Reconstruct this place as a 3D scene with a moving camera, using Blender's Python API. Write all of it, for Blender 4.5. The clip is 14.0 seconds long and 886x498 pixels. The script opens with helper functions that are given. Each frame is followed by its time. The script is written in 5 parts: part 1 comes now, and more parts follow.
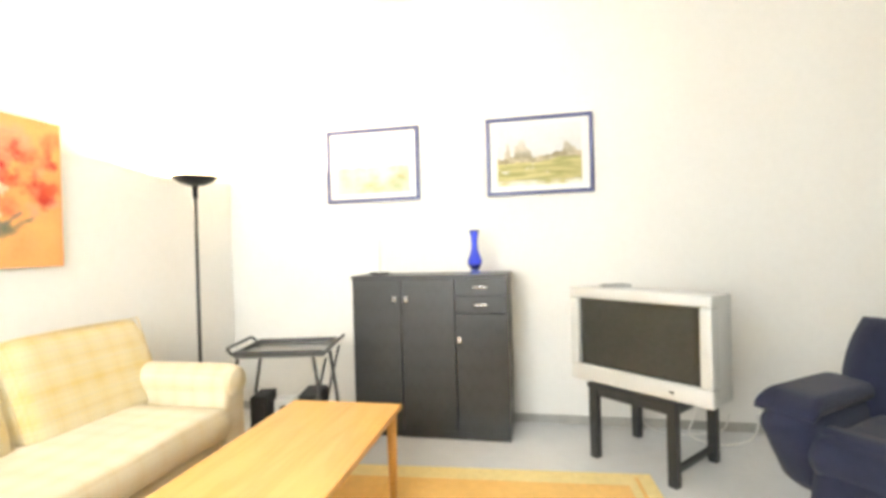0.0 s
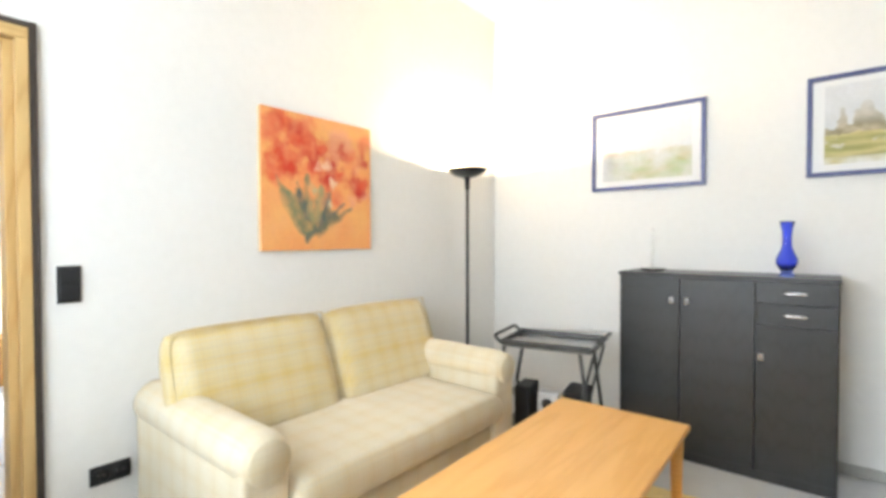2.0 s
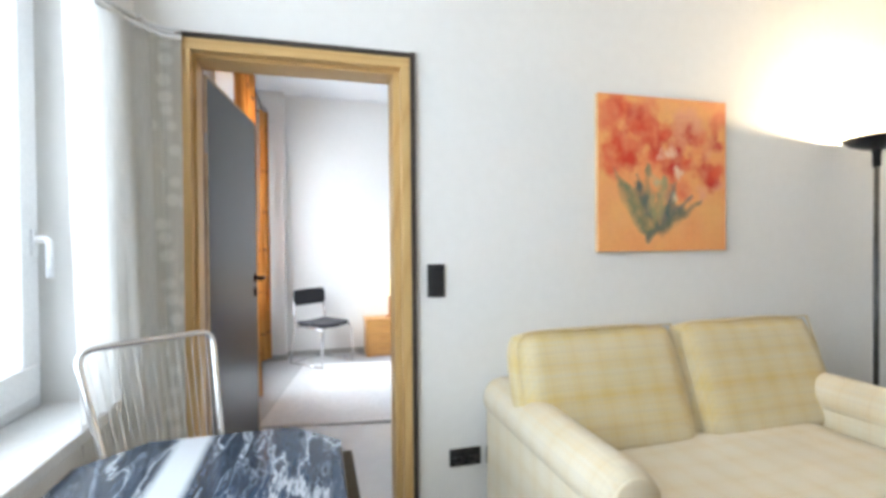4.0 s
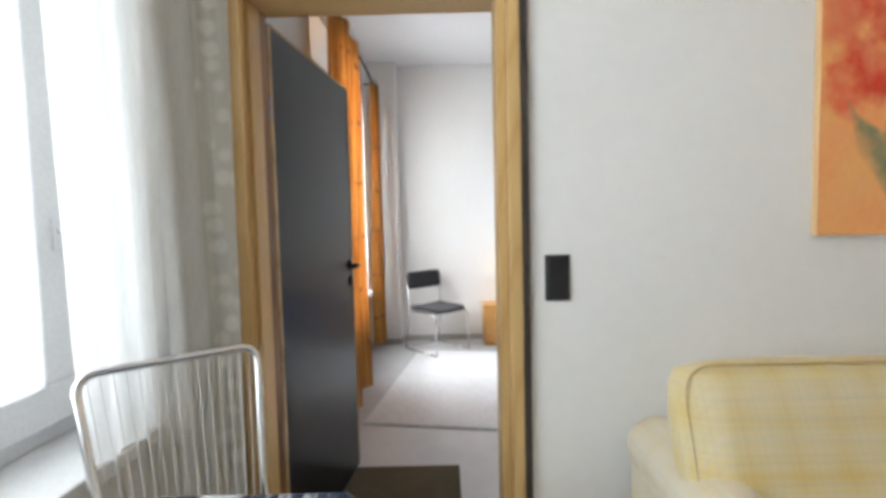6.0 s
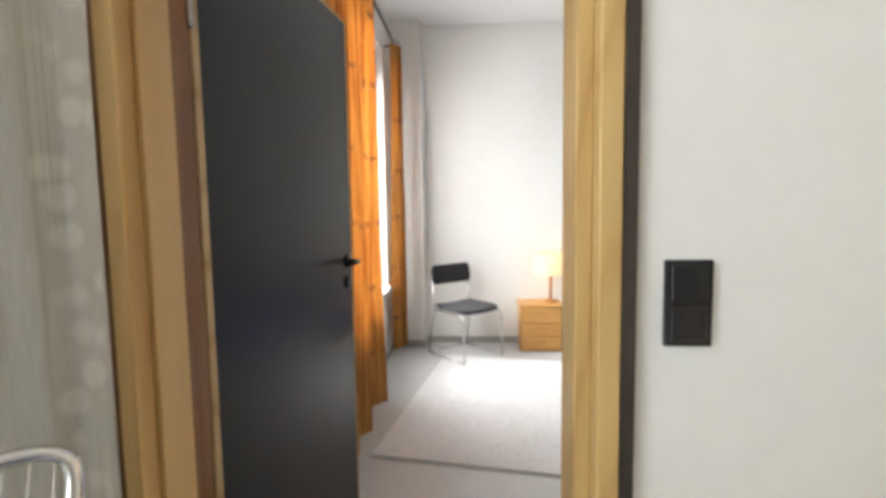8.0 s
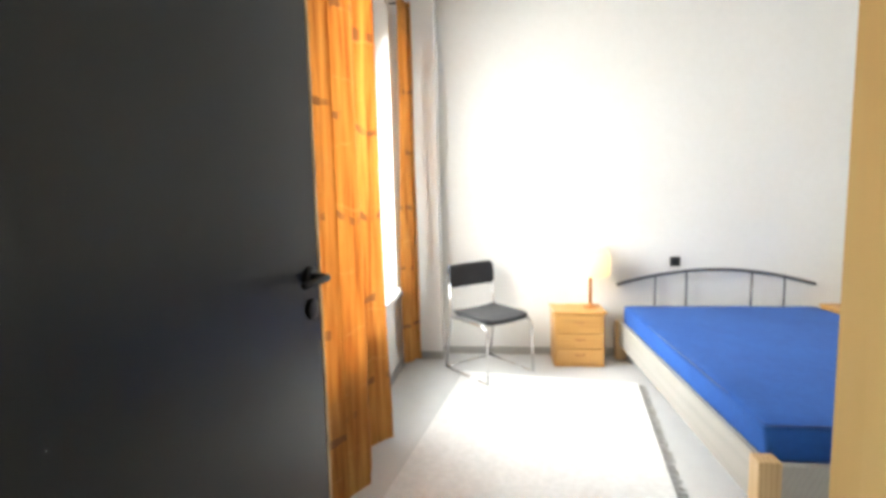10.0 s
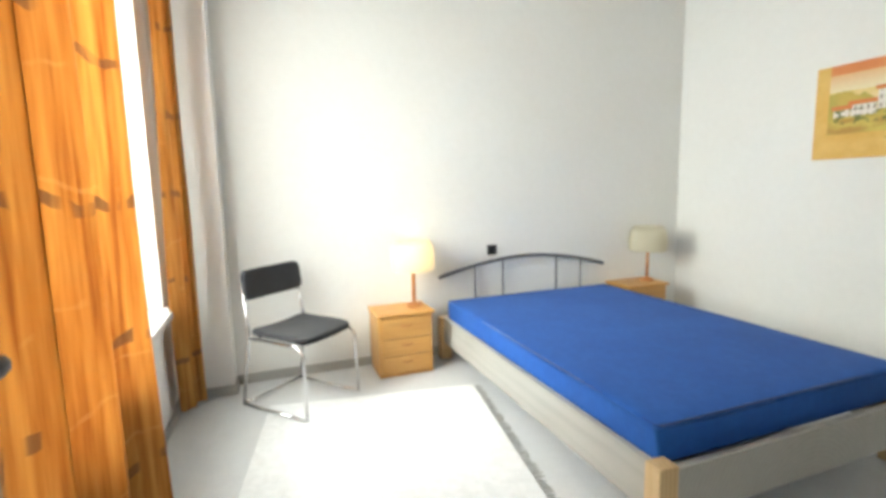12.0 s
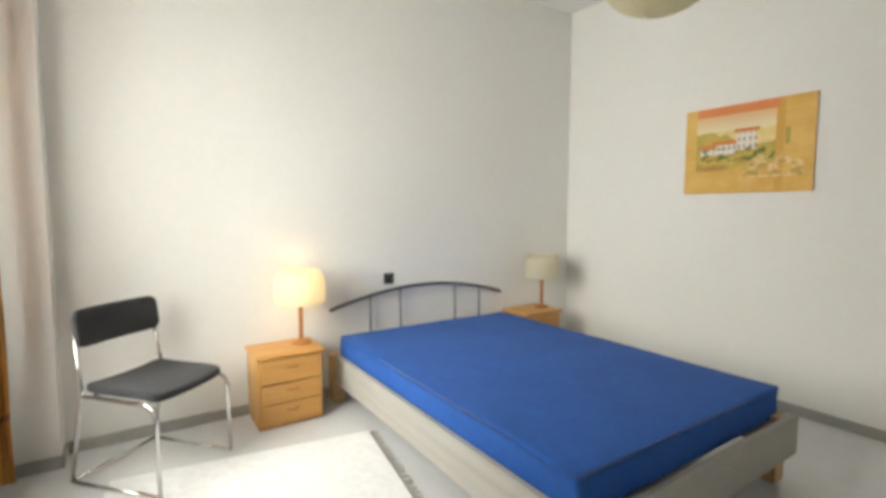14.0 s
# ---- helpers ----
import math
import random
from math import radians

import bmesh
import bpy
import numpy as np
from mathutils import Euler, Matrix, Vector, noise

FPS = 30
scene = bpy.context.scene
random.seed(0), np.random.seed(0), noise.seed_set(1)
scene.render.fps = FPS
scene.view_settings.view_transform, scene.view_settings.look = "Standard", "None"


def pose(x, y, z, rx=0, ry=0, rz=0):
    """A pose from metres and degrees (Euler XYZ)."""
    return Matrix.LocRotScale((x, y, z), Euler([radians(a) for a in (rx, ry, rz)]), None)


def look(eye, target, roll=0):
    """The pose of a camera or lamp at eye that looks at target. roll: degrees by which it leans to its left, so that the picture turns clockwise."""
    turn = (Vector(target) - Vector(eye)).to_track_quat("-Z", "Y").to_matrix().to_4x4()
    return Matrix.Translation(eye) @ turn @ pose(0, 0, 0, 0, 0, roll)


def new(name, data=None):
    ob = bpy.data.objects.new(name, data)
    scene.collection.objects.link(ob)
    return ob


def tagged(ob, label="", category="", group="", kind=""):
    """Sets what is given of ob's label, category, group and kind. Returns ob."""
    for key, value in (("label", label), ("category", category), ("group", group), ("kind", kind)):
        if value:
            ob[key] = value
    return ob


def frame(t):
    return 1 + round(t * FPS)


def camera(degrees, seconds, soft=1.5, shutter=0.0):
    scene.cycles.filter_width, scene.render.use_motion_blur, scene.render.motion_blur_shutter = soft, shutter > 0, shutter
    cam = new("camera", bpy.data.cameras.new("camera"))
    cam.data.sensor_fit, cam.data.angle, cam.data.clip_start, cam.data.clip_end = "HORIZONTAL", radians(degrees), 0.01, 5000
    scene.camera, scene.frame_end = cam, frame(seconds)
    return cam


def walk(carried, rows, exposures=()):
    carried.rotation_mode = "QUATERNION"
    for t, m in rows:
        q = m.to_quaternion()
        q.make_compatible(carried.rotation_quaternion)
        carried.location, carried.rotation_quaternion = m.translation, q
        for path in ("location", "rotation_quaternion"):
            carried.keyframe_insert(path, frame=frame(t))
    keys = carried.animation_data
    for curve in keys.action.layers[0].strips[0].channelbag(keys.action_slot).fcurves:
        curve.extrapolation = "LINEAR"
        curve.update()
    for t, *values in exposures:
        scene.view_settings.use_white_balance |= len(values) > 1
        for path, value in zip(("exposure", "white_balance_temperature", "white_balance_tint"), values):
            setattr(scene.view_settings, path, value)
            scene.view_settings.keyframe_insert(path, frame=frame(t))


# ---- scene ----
cam = camera(86.3, 14.0, soft=3.7)

PATH = [
    (0, (2.476, -0.445, 1.277), (2.069, 1.513, 1.266), -1.6),
    (0.5, (2.463, -0.419, 1.265), (1.838, 1.481, 1.248), -1.3),
    (1, (2.387, -0.401, 1.285), (1.513, 1.397, 1.244), -1.3),
    (1.5, (2.298, -0.388, 1.287), (1.254, 1.318, 1.265), -0.1),
    (2, (2.234, -0.386, 1.286), (0.957, 1.153, 1.247), -0.1),
    (2.5, (2.113, -0.389, 1.294), (0.605, 0.924, 1.259), -0.1),
    (3, (2.045, -0.386, 1.34), (0.329, 0.64, 1.266), 0.5),
    (3.5, (2.032, -0.355, 1.318), (0.165, 0.363, 1.29), 0.5),
    (4, (1.941, -0.404, 1.279), (0.01, 0.115, 1.253), -0.5),
    (4.2, (1.913, -0.366, 1.306), (-0.044, 0.047, 1.253), -0.4),
    (6.3, (1.36, -0.243, 1.296), (-0.637, -0.262, 1.178), -1.3),
    (6.5, (1.312, -0.235, 1.284), (-0.684, -0.259, 1.165), -1.2),
    (7, (1.097, -0.239, 1.287), (-0.899, -0.262, 1.169), -0.8),
    (7.5, (0.925, -0.244, 1.281), (-1.069, -0.329, 1.143), -0.7),
    (10, (0.124, -0.285, 1.264), (-1.853, -0.512, 1.061), -1.4),
    (10.5, (-0.052, -0.283, 1.261), (-2.026, -0.543, 1.069), -1.3),
    (11, (-0.181, -0.288, 1.264), (-2.167, -0.4, 1.049), -1.1),
    (11.5, (-0.383, -0.41, 1.226), (-2.342, -0.083, 0.99), -0.5),
    (12, (-0.501, -0.483, 1.221), (-2.362, 0.204, 0.965), -1.3),
    (12.5, (-0.612, -0.459, 1.214), (-2.412, 0.379, 0.972), -0.6),
    (13, (-0.703, -0.433, 1.201), (-2.46, 0.505, 1.021), -0.1),
    (13.5, (-0.674, -0.412, 1.206), (-2.363, 0.649, 1.056), -0.1),
    (14, (-0.726, -0.413, 1.225), (-2.389, 0.686, 1.065), 0.1),
]
LIVING_DAY, BED_DAY = 67.0, 84.0
UPLIGHT, BEDLAMP = 66.0, 2.0
EXPOSURES = [(0, 0.74, 7100, 9), (1.5, 0.25, 6550, 10), (3, 0.08, 6150, 9), (4.2, -0.30, 6050, 10), (6.5, -0.60, 6550, 11), (7.5, -0.56, 6750, 11),
             (10, 0.06, 6950, 7), (11, 0.04, 6900, 6), (12, -0.26, 6950, 3), (13, -0.52, 7350, 5), (14, -0.60, 7400, 6)]
walk(cam, [(t, look(eye, target, roll)) for t, eye, target, roll in PATH], EXPOSURES)

# ---- world, sky and large lights ----
world = bpy.data.worlds.new("sky")
scene.world = world
world.use_nodes = True
wn = world.node_tree.nodes
sky = wn.new("ShaderNodeTexSky")
sky.sky_type, sky.sun_disc = "NISHITA", False
sky.sun_elevation, sky.sun_rotation = radians(55), radians(180)
world.node_tree.links.new(sky.outputs[0], wn["Background"].inputs[0])
wn["Background"].inputs[1].default_value = 0.12

sun_data = bpy.data.lights.new("sun", "SUN")
sun_data.energy, sun_data.angle, sun_data.color = 1.5, radians(40), (0.95, 0.97, 1.0)
sun = new("sun", sun_data)
sun.matrix_world = look((-1, -7, 10), (-1, 0, 0))


def window_light(x, y, z, w, h, power, color, drop=0.12, spread=180):
    """Skylight in a window's opening, facing into the room (north)."""
    d = bpy.data.lights.new("window_light", "AREA")
    d.shape, d.size, d.size_y, d.energy, d.color = "RECTANGLE", w, h, power, color
    d.spread = radians(spread)
    ob = new("window_light", d)
    ob.matrix_world = look((x, y, z), (x, y + 1, z - drop))
    return ob


window_light(1.27, -1.46, 1.70, 2.10, 1.8, LIVING_DAY, (0.84, 0.93, 1.0))
window_light(-2.50, -1.46, 1.66, 1.42, 1.8, BED_DAY, (0.90, 0.96, 1.0), 0.42, 144)


def bulb(x, y, z, power, color, radius=0.04):
    d = bpy.data.lights.new("bulb_light", "POINT")
    d.energy, d.color, d.shadow_soft_size = power, color, radius
    ob = new("bulb_light", d)
    ob.location = (x, y, z)
    return ob


bulb(0.185, 2.36, 1.777, UPLIGHT, (1.0, 0.75, 0.44), 0.012)
bulb(-3.54, 0.42, 0.785, BEDLAMP, (1.0, 0.74, 0.44), 0.03)


# ---- materials ----
def material(name, rough=0.6, metal=0.0):
    m = bpy.data.materials.new(name)
    m.use_nodes = True
    nt = m.node_tree
    b = nt.nodes["Principled BSDF"]
    b.inputs["Roughness"].default_value = rough
    b.inputs["Metallic"].default_value = metal
    return m, nt, b


def coords(nt, scale=(1, 1, 1), kind="Object", rot=(0, 0, 0)):
    tc = nt.nodes.new("ShaderNodeTexCoord")
    mp = nt.nodes.new("ShaderNodeMapping")
    mp.inputs["Scale"].default_value = scale
    mp.inputs["Rotation"].default_value = rot
    nt.links.new(tc.outputs[kind], mp.inputs[0])
    return mp.outputs[0]


def noise_fac(nt, vec, scale, detail=4, rough=0.55):
    n = nt.nodes.new("ShaderNodeTexNoise")
    n.inputs["Scale"].default_value, n.inputs["Detail"].default_value, n.inputs["Roughness"].default_value = scale, detail, rough
    nt.links.new(vec, n.inputs["Vector"])
    return n.outputs[0]


def ramp(nt, fac, stops):
    r = nt.nodes.new("ShaderNodeValToRGB")
    e = r.color_ramp.elements
    while len(e) < len(stops):
        e.new(0.5)
    for el, (p, c) in zip(e, stops):
        el.position, el.color = p, (*c, 1)
    nt.links.new(fac, r.inputs[0])
    return r.outputs[0]


def mix(nt, fac, a, b, mode="MIX"):
    n = nt.nodes.new("ShaderNodeMix")
    n.data_type, n.blend_type = "RGBA", mode
    for sock, v in ((n.inputs[0], fac), (n.inputs[6], a), (n.inputs[7], b)):
        if isinstance(v, (int, float)):
            sock.default_value = v
        elif isinstance(v, tuple):
            sock.default_value = (*v, 1)
        else:
            nt.links.new(v, sock)
    return n.outputs[2]


def bump(nt, b, height, strength=0.2, dist=0.01):
    n = nt.nodes.new("ShaderNodeBump")
    n.inputs["Strength"].default_value, n.inputs["Distance"].default_value = strength, dist
    nt.links.new(height, n.inputs["Height"])
    nt.links.new(n.outputs[0], b.inputs["Normal"])


def rough_by(nt, b, fac, lo, hi):
    n = nt.nodes.new("ShaderNodeMapRange")
    n.inputs[3].default_value, n.inputs[4].default_value = lo, hi
    nt.links.new(fac, n.inputs[0])
    nt.links.new(n.outputs[0], b.inputs["Roughness"])


def mottled(name, c1, c2, scale=3.0, fine=60.0, rough=0.6, metal=0.0, strength=0.15, dist=0.004, amount=0.5):
    """A base colour that drifts between two tones, with a finer grain and relief."""
    m, nt, b = material(name, rough, metal)
    v = coords(nt)
    big, small = noise_fac(nt, v, scale), noise_fac(nt, v, fine, 3)
    col = ramp(nt, big, [(0.3, c1), (0.7, c2)])
    col = mix(nt, 0.25 * amount, col, ramp(nt, small, [(0.35, tuple(x * 0.6 for x in c1)), (0.65, tuple(min(1, x * 1.15) for x in c2))]))
    nt.links.new(col, b.inputs["Base Color"])
    rough_by(nt, b, big, max(0.02, rough - 0.08), min(1, rough + 0.08))
    bump(nt, b, small, strength, dist)
    return m


def wood(name, light, dark, axis=0, rough=0.45, scale=1.0, knots=True):
    """Boards with long grain along the given axis."""
    m, nt, b = material(name, rough)
    s = [9.0 * scale] * 3
    s[axis] = 0.9 * scale
    v = coords(nt, tuple(s))
    n1 = noise_fac(nt, v, 2.2, 6, 0.6)
    w = nt.nodes.new("ShaderNodeTexWave")
    w.wave_type, w.bands_direction = "RINGS", "XYZ"[axis]
    w.inputs["Scale"].default_value, w.inputs["Distortion"].default_value, w.inputs["Detail"].default_value = 1.3, 5.0, 3.0
    nt.links.new(v, w.inputs["Vector"])
    col = ramp(nt, w.outputs[1], [(0.1, light), (0.85, tuple((p + 2 * q) / 3 for p, q in zip(dark, light))), (1.0, dark)])
    col = mix(nt, 0.4, col, ramp(nt, n1, [(0.3, light), (0.75, dark)]))
    if knots:
        vo = nt.nodes.new("ShaderNodeTexVoronoi")
        vo.inputs["Scale"].default_value = 0.55
        nt.links.new(v, vo.inputs["Vector"])
        k = ramp(nt, vo.outputs[0], [(0.04, (1, 1, 1)), (0.16, (0, 0, 0))])
        col = mix(nt, k, col, tuple(x * 0.5 for x in dark))
    nt.links.new(col, b.inputs["Base Color"])
    rough_by(nt, b, n1, rough - 0.1, rough + 0.12)
    bump(nt, b, n1, 0.12, 0.003)
    return m


def painted(name, rough=0.7):
    """Pigment laid on the surface's own points."""
    m, nt, b = material(name, rough)
    a = nt.nodes.new("ShaderNodeVertexColor")
    a.layer_name = "paint"
    v = coords(nt)
    col = mix(nt, 0.15, a.outputs[0], mix(nt, 1.0, a.outputs[0], ramp(nt, noise_fac(nt, v, 45), [(0.3, (0.55, 0.5, 0.45)), (0.7, (1, 1, 1))]), "MULTIPLY"))
    nt.links.new(col, b.inputs["Base Color"])
    bump(nt, b, noise_fac(nt, v, 300, 2), 0.25, 0.002)
    return m


def wall_material(name, c1, c2):
    m, nt, b = material(name, 0.85)
    v = coords(nt)
    big = noise_fac(nt, v, 0.8, 5)
    mid = noise_fac(nt, v, 22, 4)
    fine = noise_fac(nt, v, 160, 2)
    col = ramp(nt, big, [(0.3, c1), (0.7, c2)])
    col = mix(nt, 0.12, col, ramp(nt, mid, [(0.35, tuple(x * 0.88 for x in c1)), (0.65, c2)]))
    nt.links.new(col, b.inputs["Base Color"])
    bump(nt, b, mix(nt, 0.5, mid, fine), 0.06, 0.004)
    return m


WALL = wall_material("wall_paint", (0.83, 0.815, 0.78), (0.87, 0.86, 0.835))
CEIL = wall_material("ceiling_paint", (0.86, 0.86, 0.85), (0.89, 0.89, 0.88))


def floor_material():
    m, nt, b = material("grey_floor", 0.32)
    v = coords(nt)
    big, mid, fine = noise_fac(nt, v, 1.1, 5), noise_fac(nt, v, 9, 6, 0.7), noise_fac(nt, v, 120, 3)
    col = ramp(nt, big, [(0.3, (0.70, 0.71, 0.72)), (0.7, (0.78, 0.79, 0.80))])
    col = mix(nt, 0.35, col, ramp(nt, mid, [(0.35, (0.66, 0.67, 0.68)), (0.65, (0.80, 0.81, 0.82))]))
    col = mix(nt, 0.15, col, ramp(nt, fine, [(0.4, (0.40, 0.41, 0.42)), (0.6, (0.80, 0.81, 0.81))]))
    nt.links.new(col, b.inputs["Base Color"])
    rough_by(nt, b, mid, 0.16, 0.32)
    bump(nt, b, fine, 0.05, 0.002)
    return m


FLOOR = floor_material()
BASE = mottled("grey_skirting", (0.36, 0.35, 0.33), (0.46, 0.45, 0.42), 6, 80, 0.4)
PINE_Z = wood("varnished_pine_upright", (0.66, 0.45, 0.19), (0.54, 0.32, 0.11), 2, 0.42, 0.8, False)
PINE_Y = wood("varnished_pine_across", (0.66, 0.45, 0.19), (0.54, 0.32, 0.11), 1, 0.42, 0.8, False)
STAND = wood("orange_pine", (0.66, 0.36, 0.11), (0.44, 0.19, 0.04), 1, 0.4, 1.6)
STAND_Z = wood("orange_pine_upright", (0.66, 0.36, 0.11), (0.44, 0.19, 0.04), 2, 0.4, 1.6)
BEECH = wood("honey_beech", (0.80, 0.45, 0.14), (0.70, 0.35, 0.085), 1, 0.32, 1.2, False)
RAILWOOD = wood("greyed_birch", (0.40, 0.385, 0.355), (0.34, 0.325, 0.295), 0, 0.5, 1.3, False)
POSTWOOD = wood("raw_spruce", (0.62, 0.44, 0.24), (0.45, 0.28, 0.12), 2, 0.55, 1.5)
STICK = wood("lamp_wood", (0.50, 0.21, 0.06), (0.34, 0.12, 0.03), 2, 0.35, 3, False)
DARKSTRIP = mottled("dark_seal", (0.035, 0.025, 0.02), (0.06, 0.045, 0.035), 8, 90, 0.6)
REBATE = wood("dark_brown_rebate", (0.27, 0.12, 0.03), (0.18, 0.07, 0.018), 2, 0.45, 1.0, False)


def door_paint():
    m, nt, b = material("anthracite_door", 0.31)
    b.inputs["Specular IOR Level"].default_value = 0.32
    v = coords(nt)
    col = ramp(nt, noise_fac(nt, v, 2, 3), [(0.3, (0.009, 0.0095, 0.0105)), (0.7, (0.012, 0.0125, 0.014))])
    nt.links.new(col, b.inputs["Base Color"])
    bump(nt, b, noise_fac(nt, v, 220, 2), 0.04, 0.001)
    return m


DOOR = door_paint()
DOOREDGE = wood("door_edge_wood", (0.60, 0.44, 0.25), (0.42, 0.27, 0.12), 2, 0.5, 1.5, False)
BLACKPL = mottled("black_plastic", (0.012, 0.012, 0.013), (0.022, 0.022, 0.024), 10, 150, 0.32)
BLACKBOX = mottled("matt_black_vinyl", (0.006, 0.006, 0.007), (0.011, 0.011, 0.012), 10, 150, 0.65)
BLACKMT = mottled("black_metal", (0.018, 0.018, 0.02), (0.03, 0.03, 0.032), 10, 150, 0.35, 0.6)
CABINET = wood("black_stained_ash", (0.040, 0.041, 0.042), (0.030, 0.030, 0.031), 2, 0.36, 2.0, False)
CABTOP = wood("black_stained_ash_top", (0.042, 0.042, 0.044), (0.020, 0.020, 0.022), 0, 0.33, 2.0, False)
CHROME = mottled("chrome", (0.72, 0.72, 0.73), (0.80, 0.80, 0.80), 6, 200, 0.14, 1.0, 0.02)
STEEL = mottled("brushed_steel", (0.45, 0.45, 0.45), (0.58, 0.58, 0.57), 6, 200, 0.3, 1.0, 0.04)
GREYMT = mottled("grey_lacquered_metal", (0.060, 0.060, 0.060), (0.095, 0.095, 0.09), 6, 150, 0.38, 0.4)
HEADMT = mottled("grey_tube", (0.13, 0.13, 0.14), (0.18, 0.18, 0.19), 8, 150, 0.4, 0.5)
SILVER = mottled("silver_plastic", (0.60, 0.61, 0.60), (0.67, 0.68, 0.67), 4, 250, 0.4, 0.15, 0.05)
SILVER2 = mottled("grey_plastic_shell", (0.40, 0.40, 0.385), (0.47, 0.47, 0.45), 4, 250, 0.5, 0.05, 0.05)
SCREEN = mottled("tube_glass", (0.095, 0.094, 0.082), (0.125, 0.122, 0.106), 2, 40, 0.09, 0, 0.0)
WHITEPL = mottled("white_window_plastic", (0.78, 0.79, 0.80), (0.84, 0.84, 0.84), 3, 100, 0.35, 0, 0.04)
SILL = mottled("white_sill_stone", (0.72, 0.72, 0.71), (0.80, 0.80, 0.79), 5, 90, 0.35, 0, 0.05)
BLUEFR = mottled("blue_frame_lacquer", (0.075, 0.09, 0.22), (0.10, 0.12, 0.28), 8, 90, 0.35)
MATBOARD = mottled("white_mount", (0.84, 0.84, 0.83), (0.88, 0.88, 0.87), 3, 200, 0.8)
PAINT = painted("pigment")


def cloth(name, c1, c2, weave=900.0, rough=0.9, sheen=0.3, strength=0.35):
    m, nt, b = material(name, rough)
    v = coords(nt)
    big, mid = noise_fac(nt, v, 3, 4), noise_fac(nt, v, 30, 4)
    col = ramp(nt, big, [(0.3, c1), (0.7, c2)])
    col = mix(nt, 0.2, col, ramp(nt, mid, [(0.35, tuple(x * 0.7 for x in c1)), (0.65, tuple(min(1, x * 1.15) for x in c2))]))
    nt.links.new(col, b.inputs["Base Color"])
    b.inputs["Sheen Weight"].default_value = sheen
    bump(nt, b, mix(nt, 0.5, noise_fac(nt, v, weave, 2), mid), strength, 0.003)
    return m


def plaid(name, c1, c2, strength):
    """Cotton with a thin yellow check and pale blue fine lines between."""
    m, nt, b = material(name, 0.92)
    tc = nt.nodes.new("ShaderNodeTexCoord")
    col = ramp(nt, noise_fac(nt, coords(nt), 5, 4), [(0.3, c1), (0.7, c2)])
    yellow, slate, pale = (0.60, 0.36, 0.05), (0.34, 0.40, 0.50), (0.72, 0.76, 0.80)
    for direction in "XYZ":
        for scale, phase, colour, lo, most in ((2.85, 3.5, pale, 0.55, 0.18), (2.85, 0.4, yellow, 0.95, 0.40), (11.4, 1.9, yellow, 0.78, 0.16), (17.1, 3.6, slate, 0.84, 0.16)):
            w = nt.nodes.new("ShaderNodeTexWave")
            w.wave_type, w.bands_direction = "BANDS", direction
            w.inputs["Scale"].default_value, w.inputs["Phase Offset"].default_value, w.inputs["Distortion"].default_value = scale, phase, 0.3
            nt.links.new(tc.outputs["Object"], w.inputs["Vector"])
            k = most * strength
            col = mix(nt, ramp(nt, w.outputs[1], [(lo, (0, 0, 0)), (min(1, lo + 0.08), (k, k, k))]), col, colour)
    nt.links.new(col, b.inputs["Base Color"])
    b.inputs["Sheen Weight"].default_value = 0.2
    v = coords(nt)
    bump(nt, b, mix(nt, 0.4, noise_fac(nt, v, 14, 4), noise_fac(nt, v, 600, 2)), 0.4, 0.008)
    return m


PLAID = plaid("cream_check_cotton", (0.66, 0.57, 0.38), (0.72, 0.63, 0.45), 0.35)
PLAID_BACK = plaid("yellow_check_cotton", (0.66, 0.53, 0.24), (0.71, 0.58, 0.30), 0.45)
NAVY = cloth("navy_cloth", (0.010, 0.014, 0.042), (0.016, 0.021, 0.056), sheen=0.12)
MATTRESS = cloth("royal_blue_cloth", (0.006, 0.074, 0.33), (0.009, 0.098, 0.41), sheen=0.03, strength=0.2)
PIPING = cloth("dark_blue_piping", (0.006, 0.03, 0.16), (0.008, 0.04, 0.2))
SEATCL = cloth("charcoal_cloth", (0.020, 0.020, 0.024), (0.032, 0.032, 0.038), sheen=0.1)
RUGWHITE = cloth("cream_wool", (0.80, 0.805, 0.81), (0.86, 0.865, 0.87), 500, 0.95, 0.3, 0.5)
RUGYEL = cloth("orange_wool", (0.82, 0.46, 0.10), (0.88, 0.54, 0.14), 500, 0.95, 0.3, 0.7)
RUGBORD = cloth("yellow_wool_border", (0.82, 0.64, 0.24), (0.88, 0.71, 0.31), 500, 0.95, 0.3, 0.7)
MATBROWN = cloth("brown_coir", (0.085, 0.065, 0.035), (0.13, 0.10, 0.055), 350, 0.95, 0.1, 0.8)
FRINGE = cloth("grey_fringe", (0.30, 0.30, 0.29), (0.48, 0.48, 0.46))


